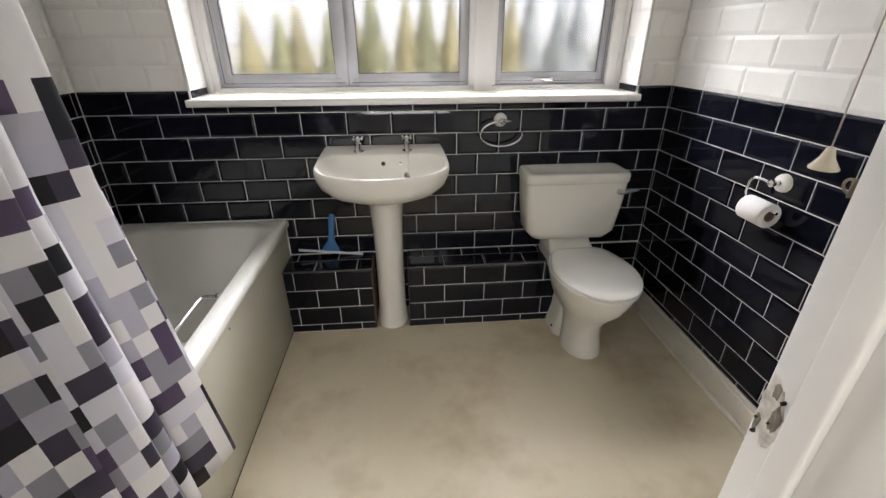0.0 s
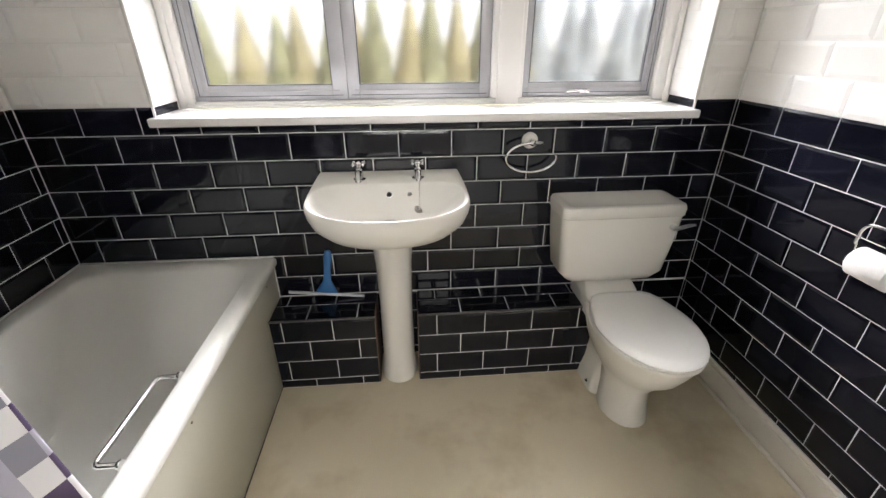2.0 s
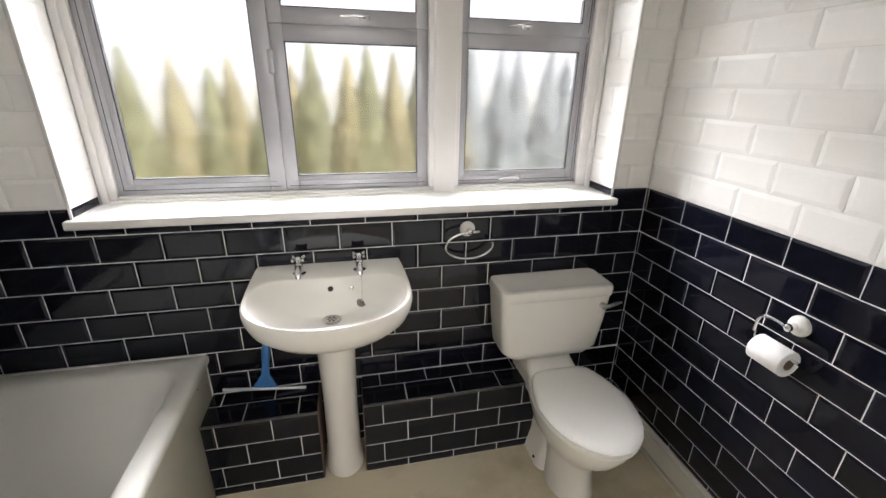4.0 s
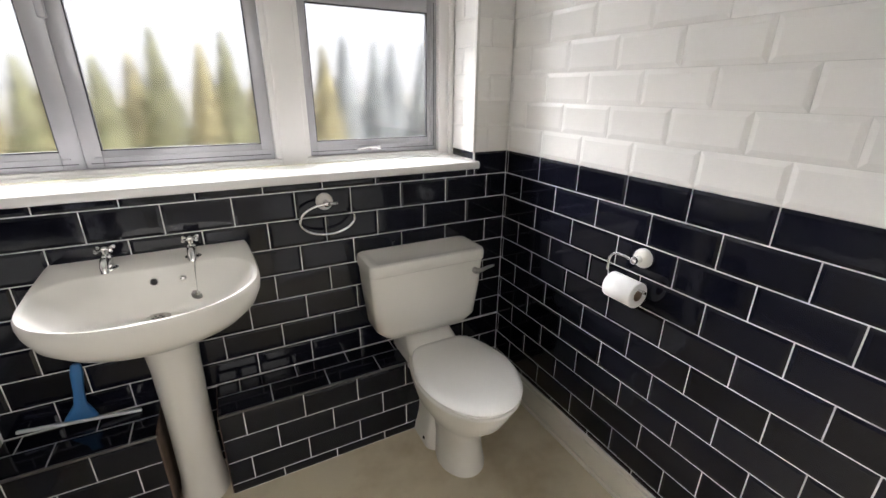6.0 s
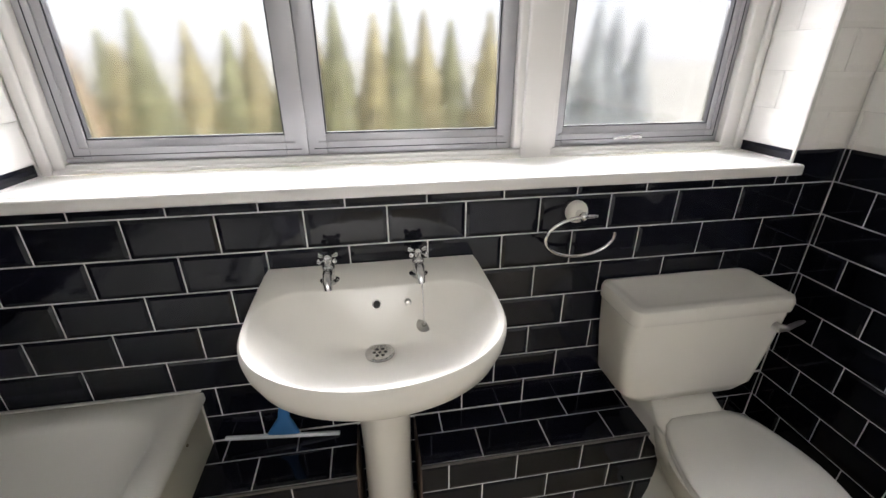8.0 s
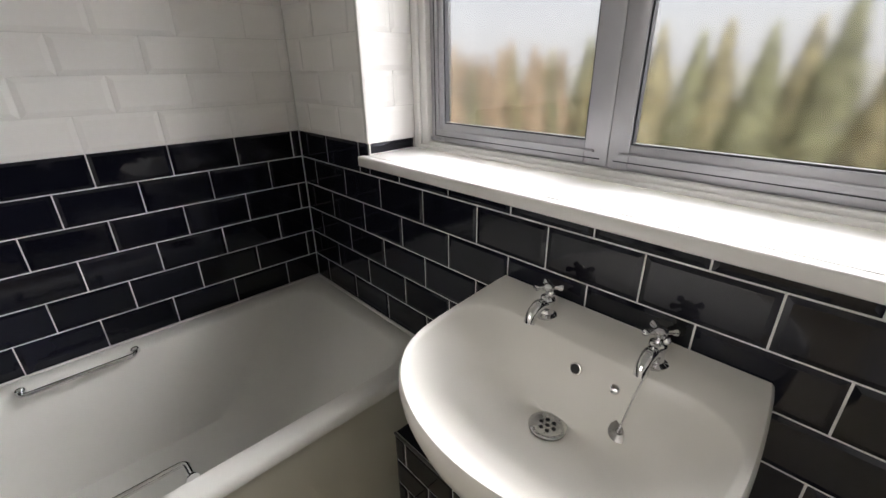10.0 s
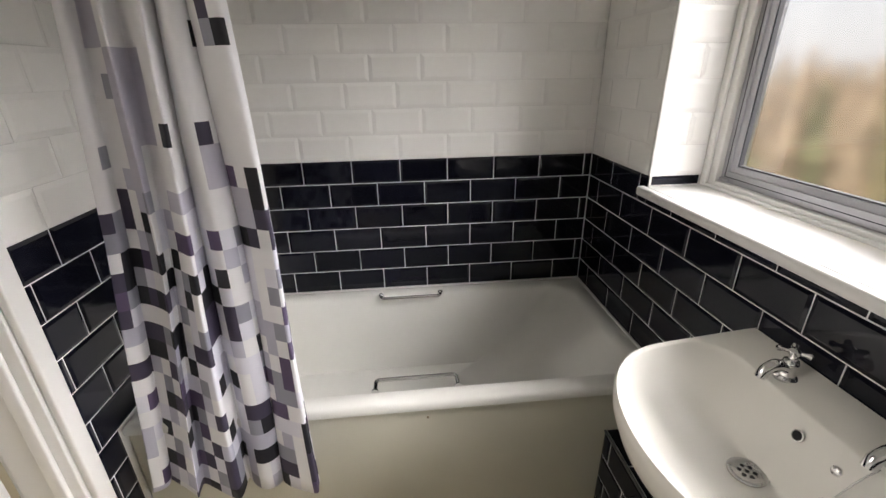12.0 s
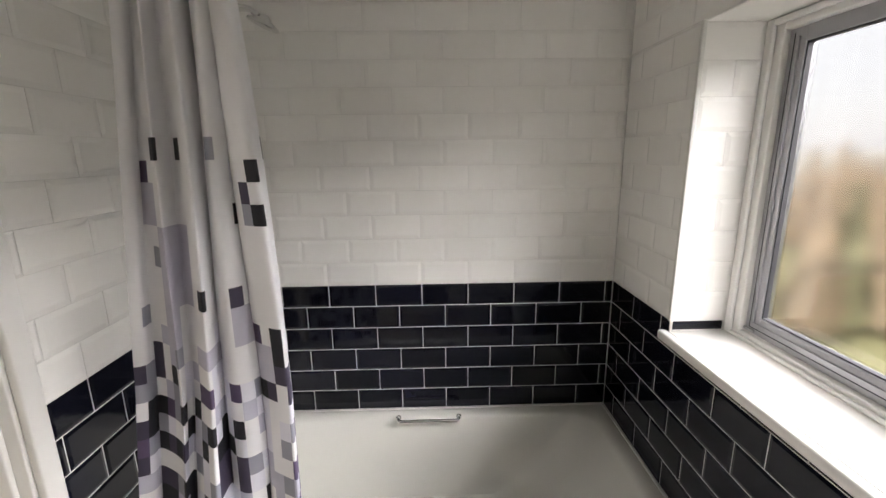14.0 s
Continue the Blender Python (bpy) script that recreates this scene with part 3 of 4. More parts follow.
make_tap(0.138, "chrome cross-head basin tap on the basin deck")
make_tap(0.356, "chrome cross-head basin tap beside the plug chain")
plug = thing("basin_plug", (0.356, YN - 0.156, 0.797), "chrome basin plug lying in the bowl on a fine chain", "plug")
turned("plug", [(0.013, 0.0), (0.015, 0.005), (0.0185, 0.006), (0.0185, 0.009), (0.006, 0.011), (0.004, 0.015)], pose(0, 0, 0.000, 40, 0, 0), M_STEEL, plug, 20)
bm = bmesh.new()
ch = arc(lambda a: Vector((0.004 - 0.004 * a, 0.052 - 0.066 * a, 0.094 - 0.082 * a + 0.010 * math.sin(math.pi * a))), 0, 1, 34)
for p in ch:
    bmesh.ops.create_icosphere(bm, subdivisions=1, radius=0.0022, matrix=Matrix.Translation(p))
part("chain", bm, M_CHROME, plug, "fine ball chain", smooth=True)
turned("chain_stay", [(0.009, 0.0), (0.009, 0.003), (0.004, 0.006)], Matrix.Translation((-0.034, 0.035, 0.049)) @ pose(0, 0, 0, 68, 0, 0), M_CHROME, plug, 14)

# ---- toilet ----
TX = 1.140
toilet = thing("toilet", (TX, YN, 0), "white close-coupled toilet with closed lid", "toilet")


def trect(w, d0, d1, z, r, n=6):
    return rrect(-w / 2, w / 2, -d1, -d0, z, r, n)


bm = bmesh.new()
add_loft(bm, [trect(0.30, 0.03, 0.140, 0.455, 0.035), trect(0.375, 0.014, 0.172, 0.466, 0.045), trect(0.436, 0.006, 0.183, 0.500, 0.040), trect(0.466, 0.006, 0.188, 0.63, 0.032), trect(0.482, 0.006, 0.192, 0.747, 0.028)])
part("cistern", bm, M_CERAMIC, toilet, "white ceramic cistern", smooth=True)
bm = bmesh.new()
add_loft(bm, [trect(0.474, 0.004, 0.192, 0.7475, 0.028), trect(0.488, 0.002, 0.198, 0.752, 0.028), trect(0.491, 0.002, 0.200, 0.780, 0.028), trect(0.484, 0.005, 0.196, 0.793, 0.028), trect(0.470, 0.010, 0.188, 0.796, 0.028), trect(0.440, 0.022, 0.172, 0.795, 0.024), trect(0.420, 0.030, 0.162, 0.790, 0.024)])
part("cistern_lid", bm, M_CERAMIC, toilet, "white ceramic cistern lid with a shallow dished top", smooth=True)
tube("flush_lever", [(0.198, -0.186, 0.706), (0.198, -0.205, 0.706), (0.218, -0.210, 0.708), (0.262, -0.200, 0.712), (0.290, -0.192, 0.710)], [0.014, 0.013, 0.008, 0.0070, 0.004], M_STEEL, toilet, 12, "chrome flush lever")


PAN = 0.022    # the pan stands a little off the cistern's middle


def dring(w, v0, v1, z, n=44, k=2.3):
    """A seat-shaped ring, straight at the back and round in front."""
    out = []
    cv, rv = v0 + (v1 - v0) * 0.45, None
    for i in range(n):
        a = 2 * math.pi * i / n
        c, s = math.cos(a), math.sin(a)
        rr = (v1 - cv) if s > 0 else (cv - v0)
        kk = 2.05 if s > 0 else 6.5
        r = 1 / ((abs(c) / (w / 2)) ** kk + (abs(s) / rr) ** kk) ** (1 / kk)
        v = cv + r * s
        taper = 1 - 0.30 * max(0.0, (cv - v) / (cv - v0)) ** 1.35
        out.append(Vector((r * c * taper + PAN, -v, z)))
    return out


bm = bmesh.new()
add_loft(bm, [dring(0.186, 0.30, 0.522, 0.0), dring(0.182, 0.30, 0.519, 0.02), dring(0.166, 0.29, 0.505, 0.09), dring(0.164, 0.27, 0.507, 0.16), dring(0.222, 0.22, 0.552, 0.225), dring(0.300, 0.17, 0.615, 0.290), dring(0.342, 0.16, 0.652, 0.355), dring(0.350, 0.15, 0.660, 0.390), dring(0.335, 0.15, 0.652, 0.397)])
part("bowl", bm, M_CERAMIC, toilet, "white ceramic toilet pan", smooth=True)
bm = bmesh.new()
add_loft(bm, [trect(0.22, 0.012, 0.26, 0.335, 0.03), trect(0.215, 0.012, 0.26, 0.396, 0.03), trect(0.225, 0.02, 0.235, 0.4145, 0.03), trect(0.20, 0.03, 0.175, 0.4545, 0.03)])
part("shelf", bm, M_CERAMIC, toilet, "ceramic shelf that joins pan and cistern", smooth=True)
bm = bmesh.new()
add_loft(bm, [[p + Vector((PAN, 0, 0)) for p in trect(*q)] for q in ((0.212, 0.05, 0.345, 0.0, 0.045), (0.206, 0.05, 0.34, 0.022, 0.045), (0.168, 0.05, 0.335, 0.10, 0.045), (0.150, 0.05, 0.33, 0.20, 0.045), (0.16, 0.06, 0.28, 0.336, 0.03))])
part("foot", bm, M_CERAMIC, toilet, "ceramic rear foot and trap", smooth=True)
bm = bmesh.new()
add_loft(bm, [dring(0.350, 0.215, 0.668, 0.3975), dring(0.362, 0.212, 0.675, 0.401), dring(0.362, 0.212, 0.675, 0.411), dring(0.352, 0.216, 0.669, 0.4155)])
part("seat", bm, M_SEAT, toilet, "white plastic seat ring", smooth=True)
bm = bmesh.new()
add_loft(bm, [dring(0.352, 0.214, 0.670, 0.4165), dring(0.366, 0.210, 0.678, 0.420), dring(0.366, 0.210, 0.678, 0.428), dring(0.350, 0.216, 0.668, 0.4345), dring(0.29, 0.24, 0.628, 0.4375)])
part("lid", bm, M_SEAT, toilet, "closed white plastic lid", smooth=True)
for s in (-1, 1):
    turned("foot_bolt", [(0.007, 0), (0.007, 0.003), (0.003, 0.006)], Matrix.Translation((0.1035 * s + PAN, -0.285, 0.030)) @ pose(0, 0, 0, 0, 90 * s, 0), M_SHADE_BOLT, toilet, 10)
tube("supply_pipe", [(0.150, -0.05, 0.43), (0.150, -0.05, 0.36), (0.150, -0.05, 0.20), (0.150, -0.03, 0.10)], 0.008, M_CHROME, toilet, 10)

# ---- towel ring, paper holder, squeegee ----
tr = thing("towel_ring", (0.794, YN, 1.011), "open chrome towel ring on a white rose on the black tiles", "towel ring")
turned("rose", [(0.031, 0.0), (0.031, 0.010), (0.027, 0.018), (0.018, 0.022), (0.010, 0.024)], pose(0, 0, 0, 90, 0, 0), M_CERAMIC, tr, 28, "white ceramic rose")
turned("post", [(0.012, 0.022), (0.009, 0.034), (0.012, 0.044), (0.012, 0.052), (0.005, 0.058)], pose(0, 0, 0, 90, 0, 0), M_CHROME, tr, 16)
tube("arm", [(0.0, -0.046, 0.0), (0.03, -0.047, -0.001), (0.040, -0.047, -0.001)], [0.007, 0.006, 0.004], M_CHROME, tr, 10)
pts = arc(lambda a: Vector((0.0 + 0.098 * math.cos(a), -0.046 - 0.006 * math.sin(a), -0.058 + 0.058 * math.sin(a))), math.pi / 2, 2 * math.pi + 0.18, 40)
tube("ring", pts, 0.005, M_CHROME, tr, 10)

th = thing("toilet_roll_holder", (XE, 1.388, 0.914), "chrome toilet roll holder on a white rose on the black tiles", "toilet roll holder")
turned("rose", [(0.031, 0.0), (0.031, 0.010), (0.027, 0.018), (0.018, 0.022), (0.010, 0.024)], pose(0, 0, 0, 0, -90, 0), M_CERAMIC, th, 28, "white ceramic rose")
turned("post", [(0.012, 0.022), (0.009, 0.034), (0.012, 0.044), (0.012, 0.054), (0.005, 0.060)], pose(0, 0, 0, 0, -90, 0), M_CHROME, th, 16)
hk = [(-0.050, 0.0, 0.0), (-0.050, 0.03, 0.004), (-0.052, 0.055, 0.004)] + [(-0.052, 0.055 + 0.032 * math.sin(a), -0.028 + 0.032 * math.cos(a)) for a in (0.4, 0.8, 1.2, 1.57)]
hk += [(-0.052, 0.087, -0.060), (-0.052, 0.080, -0.076), (-0.052, 0.066, -0.082), (-0.052, 0.0, -0.084), (-0.052, -0.062, -0.084)]
tube("hook", hk, 0.005, M_CHROME, th, 10)
roll = thing("toilet_roll", (XE - 0.052, 1.401, 0.812), "part-used white toilet roll hanging on the holder", "toilet roll")
bm = bmesh.new()
n = 36
R, r = 0.042, 0.019
rr = lambda rad, y: [Vector((rad * math.cos(2 * math.pi * i / n), y, rad * math.sin(2 * math.pi * i / n))) for i in range(n)]
add_loft(bm, [rr(r, -0.052), rr(R - 0.002, -0.052), rr(R, -0.050), rr(R, 0.050), rr(R - 0.002, 0.052), rr(r, 0.052)], False, False)
part("paper", bm, M_PAPER, roll, smooth=True)
bm = bmesh.new()
add_loft(bm, [rr(r - 0.0004, -0.0515), rr(r - 0.0004, 0.0515), rr(r - 0.002, 0.0515), rr(r - 0.002, -0.0515), rr(r - 0.0004, -0.0515)], False, False)
part("core", bm, M_CARD, roll, "cardboard core", smooth=True)

sq = thing("squeegee", (-0.052, 2.106, PZT + 0.0195), "blue plastic window squeegee leaning on the tiled boxing", "squeegee")
sq.matrix_world = pose(-0.052, 2.106, PZT + 0.0195, 0, 6.5, 0)
bm = bmesh.new()
add_box(bm, -0.160, 0.160, -0.006, 0.005, 0.0, 0.011, 0.003)
part("blade_channel", bm, M_RUBBERW, sq, "pale grey blade", smooth=True)
bm = bmesh.new()
pr = [(0.014, 0.045, 0.007), (0.020, 0.043, 0.009), (0.050, 0.026, 0.009), (0.065, 0.017, 0.009), (0.11, 0.014, 0.010), (0.17, 0.017, 0.010), (0.196, 0.014, 0.009), (0.202, 0.008, 0.006)]
add_loft(bm, [ellipse(0, 0.0 + z * 0.13, z, rx, ry, 20, 3) for z, rx, ry in pr])
part("handle", bm, M_BLUE, sq, "blue plastic handle", smooth=True)

# ---- pull cord, keep ----
cord = thing("pull_cord", (0.815, 0.560, 1.211), "light pull cord with a cream bell-shaped pull", "pull cord")
tube("cord", [(0, 0, 0.024), (0.001, 0, 0.4), (0, 0, CEIL - 1.206)], 0.0009, M_CORD, cord, 6, "thin greyish cord")
turned("pull", [(0.0142, 0.0), (0.0145, 0.002), (0.0122, 0.005), (0.0072, 0.013), (0.0052, 0.020), (0.0042, 0.024), (0.0020, 0.025)], Matrix.Identity(4), M_IVORY, cord, 20, "cream bell-shaped pull")
keep = thing("bolt_keeper", (DX1 + 0.012, YS + 0.0105, 1.222), "small dark steel bolt keeper on the architrave", "door bolt keeper")
pts = arc(lambda a: Vector((0.0, 0.004 + 0.0062 * math.sin(a), 0.0062 * math.cos(a))), 0, 2 * math.pi * 0.98, 18)
tube("loop", pts, 0.0013, M_DULL, keep, 8)
box("plate", -0.006, 0.006, -0.0025, -0.0005, -0.009, 0.009, M_DULL, keep, 0.001)

# ---- shower head ----
sh = thing("shower", (-0.70, YS, 2.10), "round chrome shower head on a wall arm", "shower head")
tube("arm", [(0, 0.0, 0.05), (0, 0.12, 0.06), (0, 0.26, 0.06), (0, 0.35, 0.045), (0, 0.375, 0.025)], 0.010, M_CHROME, sh, 12)
turned("rose", [(0.012, 0.030), (0.020, 0.018), (0.048, 0.006), (0.050, 0.0), (0.046, -0.004)], Matrix.Translation((0, 0.385, 0.0)) @ pose(0, 0, 0, -24, 0, 0), M_CHROME, sh, 28)
turned("flange", [(0.028, 0), (0.028, 0.005), (0.014, 0.014)], Matrix.Translation((0, 0, 0.05)) @ pose(0, 0, 0, -90, 0, 0), M_CHROME, sh, 20)


# ---- shower curtain ----
def curtain_material():
    m = bpy.data.materials.new("mosaic_print_curtain")
    m.use_nodes = True
    n, l = m.node_tree.nodes, m.node_tree.links
    b = n["Principled BSDF"]
    b.inputs["Roughness"].default_value = 0.62
    uv = n.new("ShaderNodeUVMap")
    sep = n.new("ShaderNodeSeparateXYZ")
    l.new(uv.outputs[0], sep.inputs[0])

    def math_node(op, a, b_=None):
        q = n.new("ShaderNodeMath")
        q.operation = op
        for i, v in enumerate((a, b_)):
            if v is None:
                continue
            if isinstance(v, (int, float)):
                q.inputs[i].default_value = v
            else:
                l.new(v, q.inputs[i])
        return q.outputs[0]

    def cells(size_u, size_v, seed):
        cu = math_node("FLOOR", math_node("DIVIDE", sep.outputs["X"], size_u))
        cv = math_node("FLOOR", math_node("DIVIDE", sep.outputs["Y"], size_v))
        comb = n.new("ShaderNodeCombineXYZ")
        l.new(cu, comb.inputs[0])
        l.new(cv, comb.inputs[1])
        comb.inputs[2].default_value = seed
        wh = n.new("ShaderNodeTexWhiteNoise")
        wh.noise_dimensions = "3D"
        l.new(comb.outputs[0], wh.inputs["Vector"])
        return wh.outputs["Value"], cu, cv

    C = 0.0515
    v1, cu, cv = cells(C, C, 3.3)
    v2, _, _ = cells(C, C, 7.7)
    v3, _, _ = cells(C * 2, C * 2, 1.9)
    v4, _, _ = cells(C * 2, C, 5.1)
    # printed cells thin out above a height of about 1.15 m
    h = math_node("MULTIPLY", cv, C)
    t = n.new("ShaderNodeMapRange")
    t.inputs["From Min"].default_value, t.inputs["From Max"].default_value = 1.10, 1.30
    t.inputs["To Min"].default_value, t.inputs["To Max"].default_value = 0.76, 0.11
    l.new(h, t.inputs["Value"])
    top = math_node("LESS_THAN", h, 1.74)
    shown = math_node("MULTIPLY", math_node("LESS_THAN", v2, t.outputs[0]), top)
    tone = n.new("ShaderNodeValToRGB")
    tone.color_ramp.interpolation = "CONSTANT"
    e = tone.color_ramp.elements
    e[0].position, e[0].color = 0.0, (0.014, 0.014, 0.02, 1)
    e[1].position, e[1].color = 0.18, (0.060, 0.050, 0.085, 1)
    for p, c in ((0.31, (0.11, 0.08, 0.15, 1)), (0.40, (0.34, 0.34, 0.40, 1)), (0.57, (0.56, 0.55, 0.64, 1)), (0.74, (0.80, 0.79, 0.86, 1))):
        q = e.new(p)
        q.color = c
    pick = n.new("ShaderNodeMix")
    l.new(math_node("GREATER_THAN", v3, 0.72), pick.inputs["Factor"])
    l.new(v1, pick.inputs["A"])
    l.new(v4, pick.inputs["B"])
    l.new(pick.outputs["Result"], tone.inputs[0])
    mx = n.new("ShaderNodeMix")
    mx.data_type = "RGBA"
    mx.inputs["A"].default_value = (0.88, 0.87, 0.885, 1)
    pale = n.new("ShaderNodeMix")           # sparse pale double cells among the dark ones
    pale.data_type = "RGBA"
    v5, _, _ = cells(C * 2, C * 2, 9.4)
    big = math_node("MULTIPLY", math_node("GREATER_THAN", v5, 0.84), math_node("MULTIPLY", math_node("GREATER_THAN", h, 1.14), top))
    l.new(big, pale.inputs["Factor"])
    l.new(tone.outputs[0], pale.inputs["A"])
    pale.inputs["B"].default_value = (0.58, 0.56, 0.64, 1)
    l.new(math_node("MAXIMUM", shown, big), mx.inputs["Factor"])
    l.new(pale.outputs["Result"], mx.inputs["B"])
    l.new(mx.outputs["Result"], b.inputs["Base Color"])
    wv = n.new("ShaderNodeTexNoise")
    wv.inputs["Scale"].default_value = 900
    bp = n.new("ShaderNodeBump")
    bp.inputs["Strength"].default_value, bp.inputs["Distance"].default_value = 0.4, 0.0004
    l.new(wv.outputs["Fac"], bp.inputs["Height"])
    l.new(bp.outputs[0], b.inputs["Normal"])
    tr_ = n.new("ShaderNodeBsdfTranslucent")
    l.new(mx.outputs["Result"], tr_.inputs["Color"])
    add = n.new("ShaderNodeMixShader")
    add.inputs[0].default_value = 0.28
    l.new(b.outputs[0], add.inputs[1])
    l.new(tr_.outputs[0], add.inputs[2])
    l.new(add.outputs[0], n["Material Output"].inputs["Surface"])
    return m


def build_curtain():
    ztop, zbot, nu, nv = 2.26, 0.330, 300, 60
    ob = thing("shower_curtain", (-0.27, 0.76, 0.275), "white shower curtain with black, grey and purple mosaic squares, drawn aside", "shower curtain")
    folds = [(0.0, 0.3), (0.13, -0.9), (0.27, 0.8), (0.35, -0.6), (0.47, 1.0), (0.56, -0.9), (0.64, 0.4), (0.72, -1.0), (0.90, 0.9), (1.0, 0.1)]
    verts, uvs = [], []
    for j in range(nv + 1):
        s = j / nv
        z = ztop + (zbot - ztop) * s
        y0, y1 = 0.680 - 0.175 * s ** 0.9, 0.925 + 0.105 * s ** 0.8
        xc = -0.300 + 0.045 * s + (0.055 * max(0, s - 0.60) / 0.4)
        amp = 0.030 + 0.012 * s
        row, arc_len = [], 0.0
        for i in range(nu + 1):
            u = i / nu
            k = max(q for q in range(len(folds) - 1) if folds[q][0] <= u + 1e-9)
            (u0, a0), (u1, a1) = folds[k], folds[k + 1]
            t = (u - u0) / (u1 - u0)
            w = a0 + (a1 - a0) * (0.5 - 0.5 * math.cos(math.pi * t))
            lean = 0.020 * math.sin(2 * math.pi * (u * 4.6 + 0.1)) * (0.5 + 0.7 * s)
            x = xc + amp * w + 0.006 * math.sin(9 * u + 5 * s) + 0.004 * math.sin(31 * u - 3 * s)
            y = y0 + (y1 - y0) * u + lean + 0.005 * math.sin(7 * s + 12 * u)
            zz = z + (0.018 * math.sin(5 * u + 1) * s if j == nv else 0)
            row.append(Vector((x + 0.27, y - 0.76, zz - 0.275)))
        for i, p in enumerate(row):
            arc_len += (p - row[i - 1]).length if i else 0
            uvs.append((arc_len, p.z + 0.275))
        verts += row
    # the same width of cloth at every height
    for j in range(nv + 1):
        total = uvs[j * (nu + 1) + nu][0]
        for i in range(nu + 1):
            k = j * (nu + 1) + i
            uvs[k] = (uvs[k][0] / total * 1.02 + 3.0, uvs[k][1])
    faces = [(j * (nu + 1) + i, j * (nu + 1) + i + 1, (j + 1) * (nu + 1) + i + 1, (j + 1) * (nu + 1) + i) for j in range(nv) for i in range(nu)]
    cloth = link_mesh("cloth", verts, faces, curtain_material(), ob, smooth=True)
    lay = cloth.data.uv_layers.new(name="UVMap")
    for lp in cloth.data.loops:
        lay.data[lp.index].uv = uvs[lp.vertex_index]
    sol = cloth.modifiers.new("thickness", "SOLIDIFY")
    sol.thickness = 0.0012
    return ob


build_curtain()


# ---- door leaf, folded back onto the landing ----
def build_door():
    d = tagged(new("door_1"), "white painted six-panel door standing open", kind="structure")
    d.matrix_world = pose(DX0 + 0.004, YH - 0.024, 0.006, 0, 0, -92)
    W, H, TH = 0.762, 1.981, 0.036
    stiles = [(0, 0.105), (0.328, 0.434), (0.657, W)]
    rails = [(0, 0.215), (0.835, 0.985), (1.535, 1.635), (1.885, H)]
    bm = bmesh.new()
    for a, b in stiles:
        add_box(bm, a, b, 0, TH, 0, H, 0.001, 1)
    for a, b in rails:
        for (p, q), (r, s) in zip(stiles, stiles[1:]):
            add_box(bm, q, r, 0, TH, a, b, 0.001, 1)
    part("leaf", bm, M_PAINT, d)
    for (p, q), (r, s) in zip(stiles, stiles[1:]):
        for (a, b), (c, e) in zip(rails, rails[1:]):
            bm = bmesh.new()
            for yy, sgn in ((0.004, 1), (TH - 0.004, -1)):
                def rect(inset, y):
                    return [Vector((q + inset, y, b + inset)), Vector((r - inset, y, b + inset)), Vector((r - inset, y, c - inset)), Vector((q + inset, y, c - inset))]
                add_loft(bm, [rect(0.0, yy), rect(0.012, yy + 0.006 * sgn), rect(0.020, yy + 0.006 * sgn), rect(0.045, yy + 0.001 * sgn)], False, True)
            part("panel", bm, M_PAINT, d)
    for y, s in ((0.0, -1), (TH, 1)):
        base = Vector((W - 0.060, y, 0.905))
        hd = part("door_handle", add_loft(bmesh.new(), [[base + Vector((r * math.cos(2 * math.pi * k / 24), s * h, r * math.sin(2 * math.pi * k / 24))) for k in range(24)] for r, h in ((0.026, 0.0), (0.026, 0.005), (0.014, 0.012), (0.010, 0.016))]), M_DULL, d, "tarnished brass lever handle with cream grip", smooth=True)
        tube("stem", [base + Vector(v) for v in ((0, s * 0.014, 0), (0, s * 0.045, 0), (-0.006, s * 0.055, 0), (-0.03, s * 0.056, 0.002), (-0.045, s * 0.056, 0))], [0.009, 0.008, 0.008, 0.007, 0.010], M_DULL, hd, 12)
        tube("grip", [base + Vector(v) for v in ((-0.046, s * 0.056, 0), (-0.06, s * 0.056, -0.001), (-0.095, s * 0.056, -0.004), (-0.108, s * 0.056, -0.006))], [0.010, 0.011, 0.015, 0.012], M_IVORY, hd, 14, "cream porcelain grip")
        fp = []
        for k in range(32):
            a = 2 * math.pi * k / 32
            fp.append((0.030 * math.copysign(abs(math.cos(a)) ** 0.45, math.cos(a)), 0.140 * math.copysign(abs(math.sin(a)) ** 0.3, math.sin(a))))
        bm = bmesh.new()
        add_loft(bm, [[base + Vector((x * q, s * h, z * (1 - (1 - q) * 0.25) + 0.235)) for x, z in fp] for q, h in ((1, 0.0), (1, 0.004), (0.85, 0.007), (0.5, 0.008))])
        part("finger_plate", bm, M_IVORY, d, "cream porcelain finger plate with gilt screws", smooth=True)


build_door()


# ---- garden beyond the obscured glass ----
# made-up pale ground, added to keep the gaps between the trees bright
M_PALE_GROUND = material("pale_far_ground", (0.24, 0.235, 0.215), 0.95, spread=0.25, scale=0.6)
ground = tagged(link_mesh("ground", [(-300, OUT + 0.01, -0.35), (300, OUT + 0.01, -0.35), (300, 11.5, -0.35), (-300, 11.5, -0.35), (300, 400, -0.35), (-300, 400, -0.35)], [(0, 1, 2, 3), (3, 2, 4, 5)], M_GRASS), "yellow-green garden grass with made-up pale ground beyond", kind="structure")
ground.data.materials.append(M_PALE_GROUND)
ground.data.polygons[1].material_index = 1
# leaf colours are lightened and greyed: bright haze is painted into them
HAZED_LEAF = [leaf_material("hazed_leaf_green", (0.27, 0.27, 0.16)), leaf_material("hazed_leaf_olive", (0.36, 0.32, 0.19)), leaf_material("hazed_leaf_rust", (0.40, 0.31, 0.22)), leaf_material("hazed_leaf_blue", (0.38, 0.40, 0.42))]
M_TRUNK = material("conifer_trunk", (0.12, 0.08, 0.05), 0.9, spread=0.3, scale=20)


